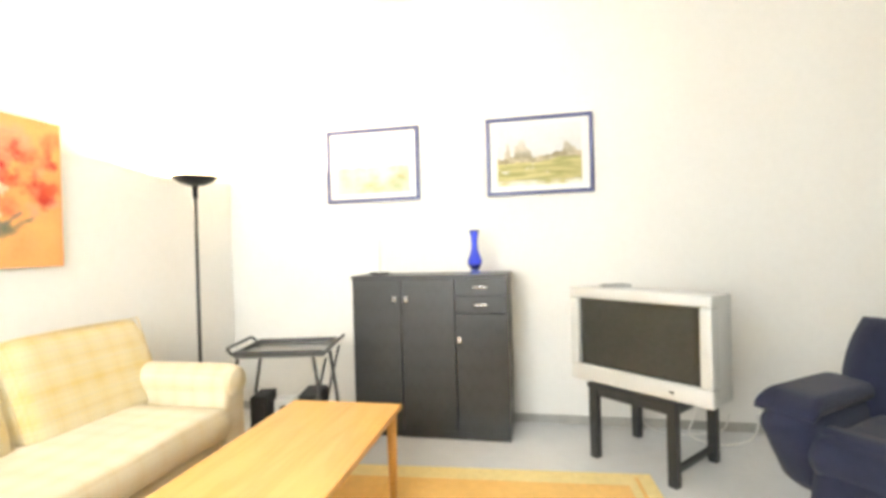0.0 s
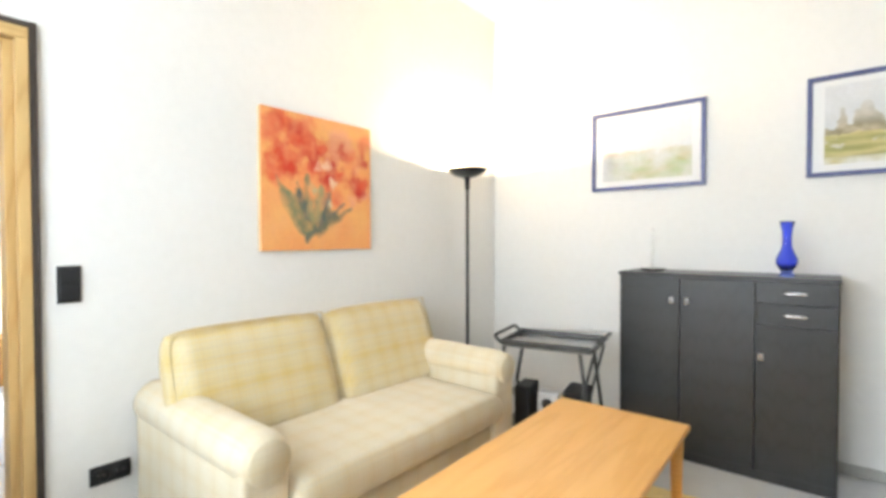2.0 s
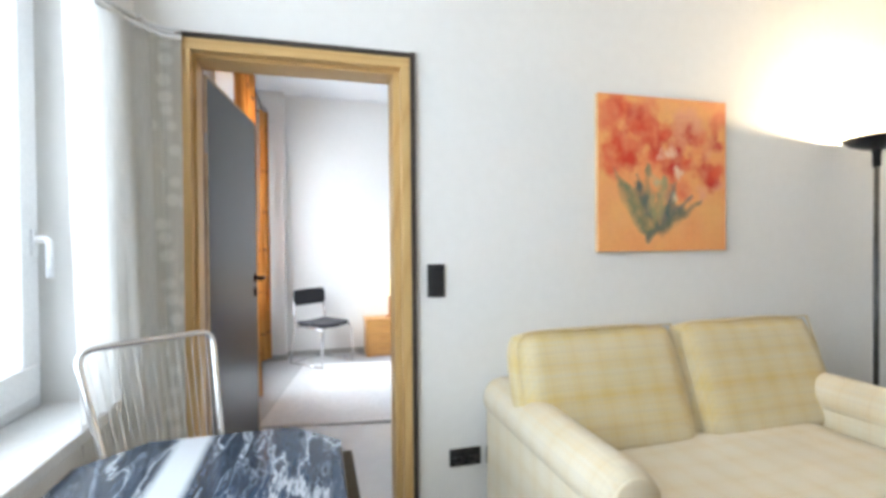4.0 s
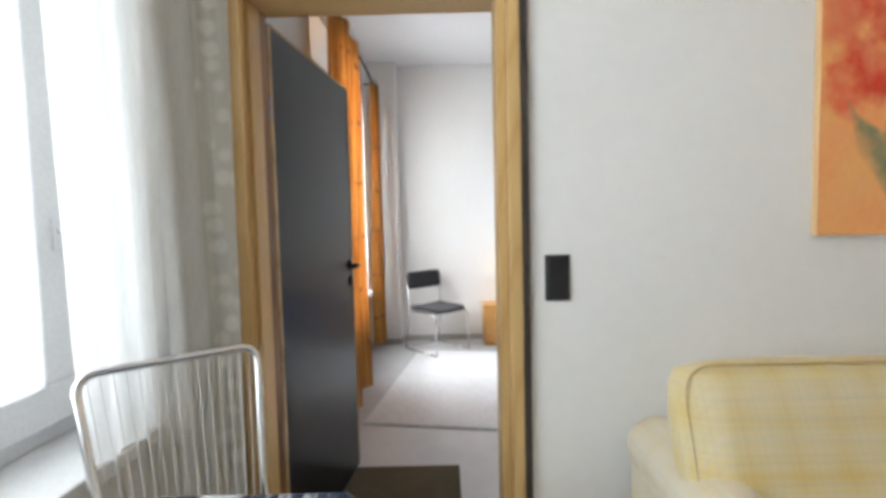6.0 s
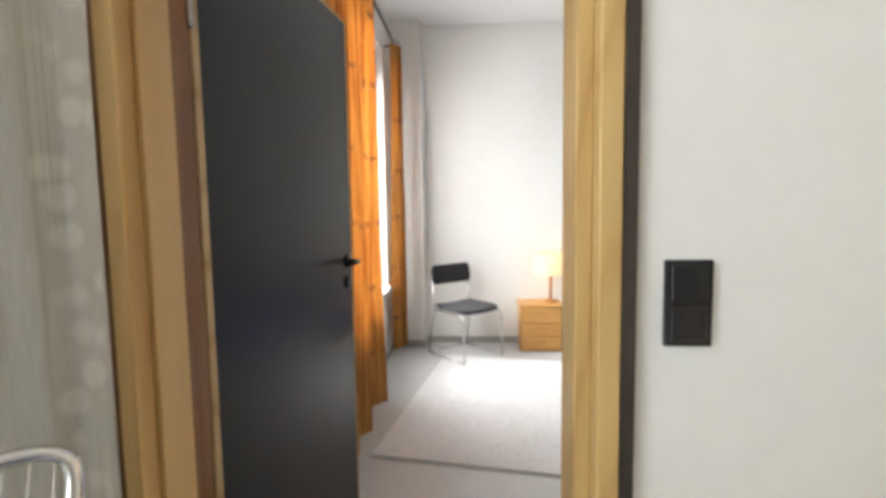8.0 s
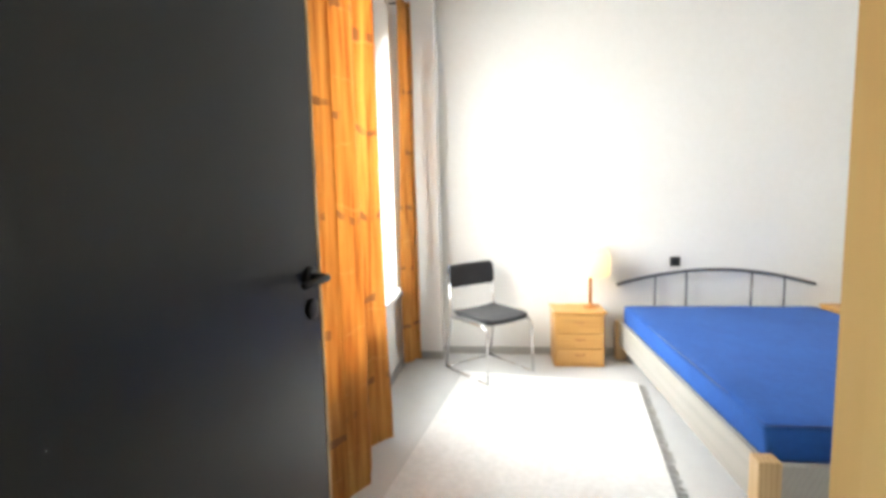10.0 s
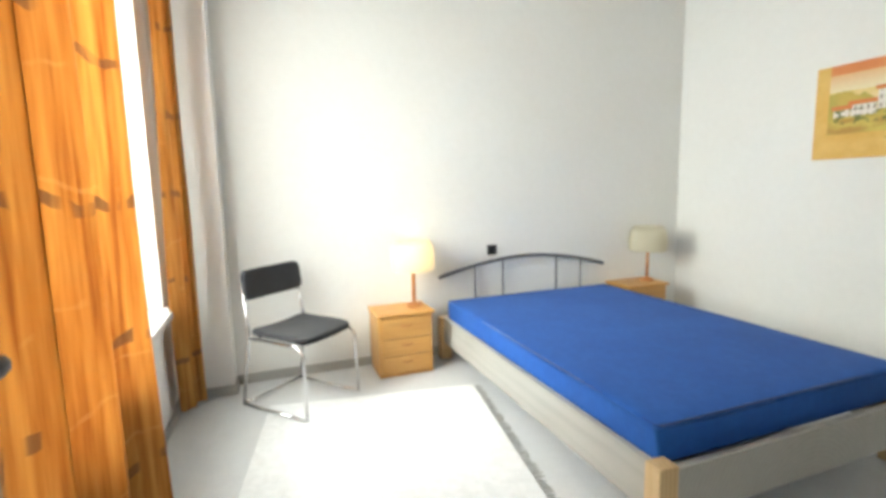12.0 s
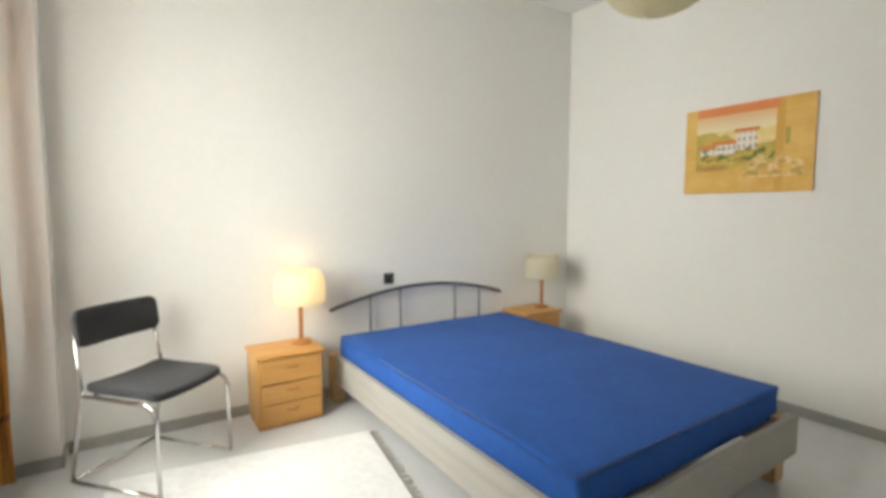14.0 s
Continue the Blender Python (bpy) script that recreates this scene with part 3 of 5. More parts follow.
# ---- windows ----
def window(name, x0, x1, z0, z1, y, split):
    """One or two casements in a white frame, glazed, with a sill board inside."""
    win = tagged(new(name), "white plastic double casement window in daylight" if split else "wide white plastic casement window in daylight", "window", kind="structure")
    bm = bmesh.new()
    f = 0.055
    for a in ((x0, x1, z0, z0 + f), (x0, x1, z1 - f, z1), (x0, x0 + f, z0 + f, z1 - f), (x1 - f, x1, z0 + f, z1 - f)):
        box(a[0], a[1], y - 0.07, y, a[2], a[3], 0.004, 1, bm)
    part("window_frame", bm, WHITEPL, win)
    mid = (x0 + x1) / 2
    for a, b, side in ((x0 + f - 0.012, mid + 0.012, 1), (mid - 0.012 + 0.026, x1 - f + 0.012, -1)) if split else ((x0 + f - 0.012, x1 - f + 0.012, 1),):
        bm = bmesh.new()
        s = 0.09 if split else 0.07
        for q in ((a, b, z0 + f - 0.012, z0 + f + s), (a, b, z1 - f - s, z1 - f + 0.012), (a, a + s, z0 + f + s, z1 - f - s), (b - s, b, z0 + f + s, z1 - f - s)):
            box(q[0], q[1], y - 0.05, y + 0.022, q[2], q[3], 0.006, 2, bm)
        sash = part("sash", bm, WHITEPL, win)
        pane = part("pane", box(a + s - 0.008, b - s + 0.008, y - 0.016, y - 0.008, z0 + f + s - 0.008, z1 - f - s + 0.008), GLASS, sash, "clear pane")
        pane.visible_shadow = False
        hx = a + 0.035 if side > 0 else b - 0.035
        if side < 0:
            continue
        part("handle_plate", box(hx - 0.014, hx + 0.014, y + 0.022, y + 0.032, 1.25, 1.33, 0.003, 2), WHITEPL, sash)
        part("window_handle", tube(fillet([(hx, y + 0.03, 1.30), (hx, y + 0.065, 1.30), (hx, y + 0.065, 1.185)], 0.015), 0.010, 8), WHITEPL, sash, "white handle", True)
    part("window_sill", box(x0 - 0.04, x1 + 0.04, y, SW + (0.058 if x0 < 0 else 0.018), z0 - 0.035, z0 + 0.004, 0.006, 2), SILL, win, "pale sill board")
    return win


window("window_1", *LW, -1.24, True)
window("window_2", *BW, -1.30, False)


def cloth_sheet(path, z0, z1, rows, sway, seed):
    """A hanging cloth whose folds follow the plan line path(u) -> (x, y), u in 0..1."""
    bm = bmesh.new()
    n = 160
    grid = []
    for j in range(rows + 1):
        h = j / rows
        z = z0 + (z1 - z0) * h
        line = []
        for i in range(n + 1):
            u = i / n
            x, y = path(u, h)
            line.append(bm.verts.new((x + noise.noise(Vector((u * 6, h * 2.2, seed))) * sway * (1 - 0.6 * h), y + noise.noise(Vector((u * 7, h * 2.0, seed + 9))) * sway * (1 - 0.6 * h), z)))
        grid.append(line)
    for a, b in zip(grid, grid[1:]):
        for i in range(n):
            bm.faces.new((a[i], a[i + 1], b[i + 1], b[i]))
    bmesh.ops.solidify(bm, geom=bm.faces[:], thickness=0.0015)
    return bm


def folds(x0, x1, y, count, depth, seed=0.0, gather=0.0):
    def path(u, h):
        a = u * count * 2 * math.pi + seed + 1.1 * math.sin(u * 9 + seed)
        w = x0 + (x1 - x0) * u
        w = w + (x0 + x1 - 2 * w) * 0.5 * gather * h
        return w + 0.018 * math.sin(a * 2), y + depth * (0.75 + 0.25 * math.sin(seed + u * 5)) * math.sin(a) * (1 - 0.40 * h)
    return path


def orange_curtain(x0, x1, y, z0, seed, count, depth, label):
    c = thing("curtain", pose((x0 + x1) / 2, y, 0), label, "curtain", "orange window curtains")
    w = abs(x1 - x0) / 2
    part("cloth", cloth_sheet(folds(-w, w, 0, count, depth, seed, 0.08), z0, 2.66, 14, 0.028, seed), CURTAIN, c, "", True)
    for k in range(8):
        x = -w * 0.86 + 2 * w * 0.86 * k / 7
        ring = tube([(x, 0.0 + 0.019 * math.cos(a), 2.675 + 0.019 * math.sin(a)) for a in (2 * math.pi * i / 12 for i in range(13))], 0.0025, 6)
        part("curtain_ring", ring, STEEL, c, "", True)
    return c


orange_curtain(-2.27, -1.22, -0.900, 0.012, 0.4, 3.2, 0.062, "long orange streaked cotton curtain with brown dashes")
orange_curtain(-3.44, -3.22, -0.905, 0.08, 2.1, 1.5, 0.095, "long orange streaked cotton curtain with brown dashes")
rod = thing("curtain_rod", pose(-2.35, -0.925, 2.675), "thin dark metal curtain rod above the window", "curtain rod")
part("pole", tube([(-1.12, 0, 0), (1.12, 0, 0)], 0.010, 10), BLACKMT, rod, "", True)
for s in (-1, 1):
    part("finial", lathe([(0.0, -0.02), (0.016, -0.012), (0.019, 0), (0.012, 0.015), (0.0, 0.03)], 14), BLACKMT, rod).matrix_local = pose(s * 1.125, 0, 0, 0, 90, 0)
    part("bracket", tube([(s * 1.0, 0, 0), (s * 1.0, -0.13, 0)], 0.007, 8), BLACKMT, rod)

RAIL = fillet([(0.022, -0.868, 0), (0.030, -0.95, 0), (0.20, -1.05, 0), (2.45, -1.05, 0)], 0.10, 8)


def along(line, s):
    """The point s metres along a line, and the way across it."""
    for a, b in zip(line, line[1:]):
        d = (b - a).length
        if s <= d and d > 0:
            t = (b - a) / d
            return a + t * s, Vector((-t.y, t.x, 0))
        s -= d
    return line[-1], Vector((0, 1, 0))


def rail_folds(s0, s1, count, depth, seed):
    def path(u, h):
        p, n = along(RAIL, s0 + (s1 - s0) * u)
        a = u * count * 2 * math.pi + seed + 0.8 * math.sin(u * 8 + seed)
        q = p + n * depth * (0.5 + 0.5 * math.sin(a)) * (1.15 - 0.5 * h) + n * 0.035 * (1 - h)
        return max(q.x, 0.008), q.y
    return path


voile = thing("net_curtain", pose(0, 0, 0), "white voile net curtain with a lace border", "curtain")
part("voile", cloth_sheet(rail_folds(0.115, 0.56, 4.0, 0.020, 0.7), 0.03, 2.03, 14, 0.012, 3.0), SHEER, voile, "", True)
part("lace_border", cloth_sheet(rail_folds(0.0, 0.125, 1.0, 0.014, 1.9), 0.03, 2.03, 14, 0.008, 5.0), LACE, voile, "lace border with woven motifs", True)
part("heading", tube([p + Vector((0, 0, 2.035)) for p in RAIL[:-1]] + [Vector((0.56, -1.05, 2.035))], 0.012, 8), WHITEPL, voile, "gathered white heading", True)
rail = thing("curtain_rail", pose(0, 0, 0), "white bent curtain rail at the living room window", "curtain rail")
part("rail", tube([p + Vector((0, 0, 2.062)) for p in RAIL], 0.009, 8), WHITEPL, rail, "", True)
for x in (0.10, 1.27, 2.40):
    part("bracket", box(x - 0.01, x + 0.01, SW if not LW[0] < x < LW[1] else -1.22, -1.04 if x > 0.2 else -0.97, 2.056, 2.068), WHITEPL, rail)


# ---- pictures ----
def canvas_grid(w, h, nx, ny, colour):
    """A flat sheet in the x-z plane with pigment from colour(u, v), u to the right and v up."""
    me = bpy.data.meshes.new("painting")
    verts = [(-w / 2 + w * i / nx, 0, -h / 2 + h * j / ny) for j in range(ny + 1) for i in range(nx + 1)]
    faces = [(j * (nx + 1) + i, j * (nx + 1) + i + 1, (j + 1) * (nx + 1) + i + 1, (j + 1) * (nx + 1) + i) for j in range(ny) for i in range(nx)]
    me.from_pydata(verts, [], faces)
    at = me.color_attributes.new("paint", "FLOAT_COLOR", "POINT")
    for k in range(len(verts)):
        c = colour((k % (nx + 1)) / nx, (k // (nx + 1)) / ny)
        at.data[k].color = (c[0], c[1], c[2], 1)
    me.materials.append(PAINT)
    return me


def blend(a, b, k):
    k = max(0.0, min(1.0, k))
    return tuple(p + (q - p) * k for p, q in zip(a, b))


def nz(u, v, s, seed=0.0):
    return noise.fractal(Vector((u * s, v * s, seed)), 1.0, 2.0, 4)


rnd = random.Random(5)
REDS = ((0.74, 0.055, 0.022), (0.80, 0.11, 0.04), (0.82, 0.20, 0.08), (0.64, 0.035, 0.02), (0.88, 0.40, 0.22))
BLOOMS = [(rnd.uniform(0.04, 0.46), rnd.uniform(0.56, 0.93), rnd.uniform(0.07, 0.13), rnd.choice(REDS[:4])) for _ in range(24)]
BLOOMS += [(rnd.uniform(0.46, 0.94), rnd.uniform(0.36, 0.88), rnd.uniform(0.06, 0.12), rnd.choice(REDS[1:])) for _ in range(26)]
BLOOMS += [(0.62, 0.50, 0.05, (0.93, 0.74, 0.50)), (0.52, 0.63, 0.07, (0.94, 0.66, 0.46)), (0.57, 0.36, 0.04, (0.90, 0.74, 0.46)), (0.44, 0.45, 0.05, (0.55, 0.50, 0.26))]
LEAVES = ((0.12, 0.16, 0.10), (0.20, 0.24, 0.12), (0.10, 0.14, 0.13), (0.34, 0.34, 0.16))
STEMS = [(0.37, 0.08, 0.12 + 0.085 * k, 0.50 + rnd.uniform(-0.10, 0.10) - 0.018 * k, rnd.choice(LEAVES)) for k in range(9)]
STEMS += [(0.37 + 0.03 * k, 0.20, 0.20 + 0.10 * k, 0.40 + rnd.uniform(-0.05, 0.08), rnd.choice(LEAVES)) for k in range(5)]


def flowers(u, v):
    c = blend((0.92, 0.48, 0.16), (0.90, 0.34, 0.12), 0.5 + 0.7 * nz(u, v, 3, 1))
    c = blend(c, (0.86, 0.26, 0.10), max(0, v - 0.75) * 1.4 * (0.6 + nz(u, v, 5, 2)))
    for x, y, r, col in BLOOMS:
        d = math.hypot(u - x, v - y) + 0.05 * nz(u * 2, v * 2, 7, x * 9)
        c = blend(c, col, 1.15 * (1 - d / r) ** 0.95) if d < r else c
    for x0, y0, x1, y1, col in STEMS:
        t = max(0.0, min(1.0, ((u - x0) * (x1 - x0) + (v - y0) * (y1 - y0)) / ((x1 - x0) ** 2 + (y1 - y0) ** 2)))
        d = math.hypot(u - x0 - t * (x1 - x0), v - y0 - t * (y1 - y0)) + 0.03 * nz(u, v, 11, x1)
        w = 0.012 + 0.044 * math.sin(math.pi * min(1, t * 0.95 + 0.05))
        c = blend(c, col, 0.85 * (1 - max(0, d) / w)) if d < w else c
    c = blend(c, (0.88, 0.42, 0.20), 0.06 + 0.36 * nz(u * 1.5, v, 9, 31))
    return c


def meadow(u, v):
    sky_c = blend((0.62, 0.64, 0.66), (0.78, 0.79, 0.80), v + 0.4 * nz(u, v, 3, 4))
    hor = 0.40 + 0.05 * nz(u, 0.2, 3, 6)
    trees = hor + 0.10 + 0.06 * nz(u, 0.1, 10, 8)
    for x, tall, wide in ((0.30, 0.40, 0.07), (0.24, 0.28, 0.05), (0.13, 0.34, 0.04), (0.36, 0.26, 0.06), (0.84, 0.24, 0.07), (0.90, 0.18, 0.05)):
        trees = max(trees, hor + tall * max(0, 1 - ((u - x + 0.02 * nz(v, u, 12, x)) / wide) ** 2) ** 0.5 + 0.05 * nz(u, v, 18, 5))
    if v > trees:
        return sky_c
    if v > hor:
        return blend(blend((0.30, 0.26, 0.16), (0.56, 0.48, 0.34), 0.5 + 0.9 * nz(u, v, 9, 2)), sky_c, 2.4 * (v - hor - 0.06))
    c = blend((0.34, 0.33, 0.12), (0.62, 0.56, 0.26), 0.5 + 1.0 * nz(u * 0.5, v * 3, 6, 3))
    return blend(c, (0.80, 0.80, 0.74), 1.5 * (0.1 - v) / 0.1 * (0.5 + nz(u, v, 6, 11)))


def pale_field(u, v):
    c = blend((0.72, 0.75, 0.78), (0.80, 0.82, 0.83), v + 0.3 * nz(u, v, 3, 14))
    hor = 0.46 + 0.03 * nz(u, 0, 4, 3)
    if v < hor:
        c = blend((0.58, 0.50, 0.24), (0.40, 0.50, 0.18), 0.5 + 0.8 * nz(u, v * 2, 4, 13))
        c = blend(c, (0.48, 0.50, 0.64), 2.0 * (0.38 - u) + 0.3 * nz(u, v, 5, 5))
        c = blend(c, (0.74, 0.50, 0.36), 4 * (v - hor + 0.12))
    return blend(c, (0.80, 0.80, 0.79), 0.52 + 0.6 * nz(u, v, 4, 21))


def villa(u, v):
    c = blend((0.80, 0.52, 0.16), (0.72, 0.42, 0.10), 0.5 + 0.9 * nz(u, v, 5, 1))
    inside = 0.10 < u < 0.74 and 0.26 < v < 0.90
    if inside:
        c = blend((0.86, 0.68, 0.34), (0.78, 0.60, 0.20), 0.5 + nz(u, v, 6, 4)) if v < 0.72 else blend((0.86, 0.76, 0.52), (0.82, 0.50, 0.24), (v - 0.72) / 0.18)
        hill = 0.62 + 0.10 * math.sin(u * 8) + 0.04 * nz(u, 0, 9, 2)
        if v < hill:
            c = blend((0.62, 0.44, 0.10), (0.46, 0.38, 0.08), 0.5 + nz(u, v, 7, 5))
        for x0, x1, y0, y1 in ((0.26, 0.44, 0.44, 0.56), (0.44, 0.60, 0.48, 0.68), (0.14, 0.26, 0.44, 0.52)):
            if x0 < u < x1 and y0 < v < y1:
                c = (0.84, 0.78, 0.72)
                if (u * 24) % 1 < 0.3 and (v * 12) % 1 < 0.5:
                    c = (0.30, 0.22, 0.14)
            if x0 - 0.02 < u < x1 + 0.02 and y1 < v < y1 + 0.045:
                c = (0.72, 0.22, 0.07)
        if v < 0.42:
            c = blend((0.66, 0.52, 0.12), (0.50, 0.28, 0.06), 0.5 + nz(u, v * 2, 6, 8))
        bush = nz(u, v, 14, 9)
        if 0.36 < v < 0.52 and bush > 0.22:
            c = blend(c, (0.12, 0.15, 0.04), 0.85)
    elif 0.10 < u < 0.76 and v >= 0.90:
        c = blend((0.78, 0.20, 0.08), c, 0.25)
    elif 0.74 <= u < 0.80:
        c = blend(c, (0.66, 0.34, 0.06), 0.7)
    if u > 0.50 and v < 0.46 - abs(u - 0.72) * 0.7 and v > 0.16 and nz(u, v, 13, 3) > -0.1:
        c = blend((0.56, 0.34, 0.08), (0.88, 0.66, 0.34), 0.5 + 1.3 * nz(u, v, 16, 6))
    if 0.80 < u < 0.84 and 0.5 < v < 0.68:
        c = blend(c, (0.40, 0.32, 0.06), 0.8)
    return c


def framed_picture(x0, x1, z0, z1, colour, label):
    """A picture in a slim frame on the living room's north wall."""
    w, h = x1 - x0, z1 - z0
    p = thing("framed_picture", pose((x0 + x1) / 2, NL - 0.003, (z0 + z1) / 2), label, "picture", "framed watercolours")
    f = 0.026
    for a in ((-w / 2, w / 2, -h / 2, -h / 2 + f), (-w / 2, w / 2, h / 2 - f, h / 2), (-w / 2, -w / 2 + f, -h / 2 + f, h / 2 - f), (w / 2 - f, w / 2, -h / 2 + f, h / 2 - f)):
        part("frame_bar", box(a[0], a[1], -0.022, 0, a[2], a[3], 0.003, 2), BLUEFR, p, "dark blue frame bar")
    part("mount", box(-w / 2 + f, w / 2 - f, -0.010, -0.002, -h / 2 + f, h / 2 - f), MATBOARD, p, "white mount")
    m = 0.052
    sheet = new("painting", canvas_grid(w - 2 * f - 2 * m, h - 2 * f - 2 * m + 0.03, 120, 80, colour))
    sheet.parent, sheet.location = p, (0, -0.0125, 0.004)
    return p


framed_picture(0.861, 1.599, 1.632, 2.186, pale_field, "pale field watercolour in a thin dark blue frame")
framed_picture(2.104, 2.847, 1.630, 2.184, meadow, "meadow and trees watercolour in a thin dark blue frame")


def stretched_canvas(name, m, w, h, colour, label, deep=0.024):
    c = thing(name, m, label, "painting")
    part("stretcher", box(-w / 2, w / 2, -deep, 0, -h / 2, h / 2, 0.003, 1), mottled("canvas_side", (0.72, 0.46, 0.22), (0.80, 0.54, 0.28), 8, 200, 0.8), c)
    sheet = new("painted_face", canvas_grid(w - 0.002, h - 0.002, 150, 150, colour))
    sheet.parent, sheet.location = c, (0, -deep - 0.0015, 0)
    return c


stretched_canvas("flower_painting", pose(0.001, 1.213, 1.597, 0, 0, 90), 0.725, 0.733, flowers, "unframed canvas of red tulips on orange ground")
stretched_canvas("landscape_painting", pose(-2.223, NB - 0.001, 1.63), 0.76, 0.568, villa, "golden yellow canvas of white villas in a landscape", 0.02)


# ---- living room ----
def sofa():
    """Two-seat sofa, back to the partition: local x to the front, y along the wall."""
    s = thing("sofa", pose(0.03, 1.035, 0), "two-seat sofa in a yellow checked cotton cover", "sofa")
    W, D = 1.53, 0.90           # overall width and depth
    a = 0.19                    # arm width
    part("base", box(0.02, D - 0.05, -W / 2 + a * 0.6, W / 2 - a * 0.6, 0.03, 0.34, 0.03, 3), PLAID, s, "", True)
    part("skirt", box(D - 0.052, D - 0.035, -W / 2 + a, W / 2 - a, 0.015, 0.20, 0.006, 2), PLAID, s, "hanging valance", True)
    part("back_frame", box(0.0, 0.24, -W / 2 + 0.15, W / 2 - 0.15, 0.05, 0.82, 0.06, 4), PLAID, s, "", True)
    for side in (-1, 1):
        bm = box(0.02, D - 0.01, side * (W / 2 - 0.095) - 0.080, side * (W / 2 - 0.095) + 0.080, 0.02, 0.62, 0.02, 3)
        roll = lathe([(0.0, 0.0), (0.06, 0.0), (0.086, 0.012), (0.091, 0.04), (0.090, 0.45), (0.088, D - 0.06), (0.081, D - 0.02), (0.065, D), (0.0, D + 0.004)], 26)
        bmesh.ops.transform(roll, matrix=pose(0.0, side * (W / 2 - 0.095), 0.615, 0, 90, 0), verts=roll.verts)
        merge(bm, roll)
        part("arm", bm, PLAID, s, "", True)
        disc = lathe([(0.0, 0.0), (0.070, 0.0), (0.073, 0.005), (0.068, 0.010), (0.0, 0.011)], 26)
        bmesh.ops.transform(disc, matrix=pose(D - 0.004, side * (W / 2 - 0.095), 0.615, 0, 90, 0), verts=disc.verts)
        part("arm_front", disc, PLAID, s, "", True)
    inner = W / 2 - a + 0.005
    bm = pillow(0.74, 2 * inner + 0.02, 0.16, 0.12, 18, 0.010, 1)
    for v in bm.verts:
        v.co.z -= 0.010 * math.exp(-(v.co.y / 0.03) ** 2) if v.co.z > 0 else 0
    bmesh.ops.transform(bm, matrix=pose(0.56, 0, 0.447, 0, 1.0, 0), verts=bm.verts)
    part("seat_cushion", bm, PLAID, s, "long seat cushion", True)
    for k in (-1, 1):
        hh, wb, th = 0.50, inner + 0.165, 0.19
        bm = pillow(hh, wb, th, 0.40, 14, 0.016, k + 7)
        for v in bm.verts:
            v.co.z = th / 2 + (v.co.z - th / 2) * (1 - 0.35 * (v.co.x / hh + 0.5) ** 1.5)
            f = 1 - 0.085 * (4 * v.co.x * v.co.y / (hh * wb)) ** 4
            v.co.x, v.co.y = v.co.x * f, v.co.y * f
        m = pose(0.305, k * (inner / 2 + 0.078), 0.70, 0, -104, 0)
        bmesh.ops.transform(bm, matrix=m, verts=bm.verts)
        cushion = part("back_cushion", bm, PLAID_BACK, s, "yellow checked cushion", True)
        e, q, zf = hh / 2 * 0.945, wb / 2 * 0.945, th / 2 * 0.76
        zt = th / 2 - (th / 2 + zf * 0.9) * 0.67
        ring = [(e, q, zt), (-e, q, -zf * 0.88), (-e, -q, -zf * 0.88), (e, -q, zt), (e, q, zt)]
        bm = tube(fillet(ring, 0.09), 0.0032, 8)
        bmesh.ops.transform(bm, matrix=m, verts=bm.verts)
        part("piping", bm, PLAID_BACK, cushion, "", True)
    for x in (0.08, D - 0.12):
        for y in (-W / 2 + 0.12, W / 2 - 0.12):
            part("foot", lathe([(0.022, 0), (0.028, 0.05)], 12), STICK, s).location = (x, y, 0)
    return s


sofa()


def coffee_table():
    t = thing("coffee_table", pose(1.475, 1.222, 0, 0, 0, 1.0), "low honey beech coffee table with square legs", "table")
    w, d, h = 0.595, 1.27, 0.483
    part("tabletop", box(-w / 2, w / 2, -d / 2, d / 2, h - 0.026, h, 0.006, 3), BEECH, t)
    for s in (-1, 1):
        part("apron", box(s * (w / 2 - 0.055) - 0.009, s * (w / 2 - 0.055) + 0.009, -d / 2 + 0.07, d / 2 - 0.07, h - 0.085, h - 0.026, 0.002, 1), BEECH, t)
        part("apron", box(-w / 2 + 0.064, w / 2 - 0.064, s * (d / 2 - 0.055) - 0.009, s * (d / 2 - 0.055) + 0.009, h - 0.085, h - 0.026, 0.002, 1), BEECH, t)
        for q in (-1, 1):
            leg = tube([(s * (w / 2 - 0.045), q * (d / 2 - 0.045), 0), (s * (w / 2 - 0.045), q * (d / 2 - 0.045), h - 0.026)], lambda u: 0.018 + 0.010 * u, 14)
            part("leg", leg, BEECH, t, "", True)


coffee_table()

rug = thing("living_rug", pose(2.01, 1.26, 0, 0, 0, 4), "orange wool rug with a yellow border", "rug")
part("border", box(-1.0, 1.08, -0.95, 0.95, 0.001, 0.010, 0.004, 2), RUGBORD, rug, "yellow border")
part("field", box(-0.86, 0.94, -0.81, 0.81, 0.0055, 0.0135, 0.003, 2), RUGYEL, rug)
part("stripe", box(0.985, 1.005, -0.90, 0.90, 0.006, 0.0125, 0.002, 1), RUGYEL, rug)


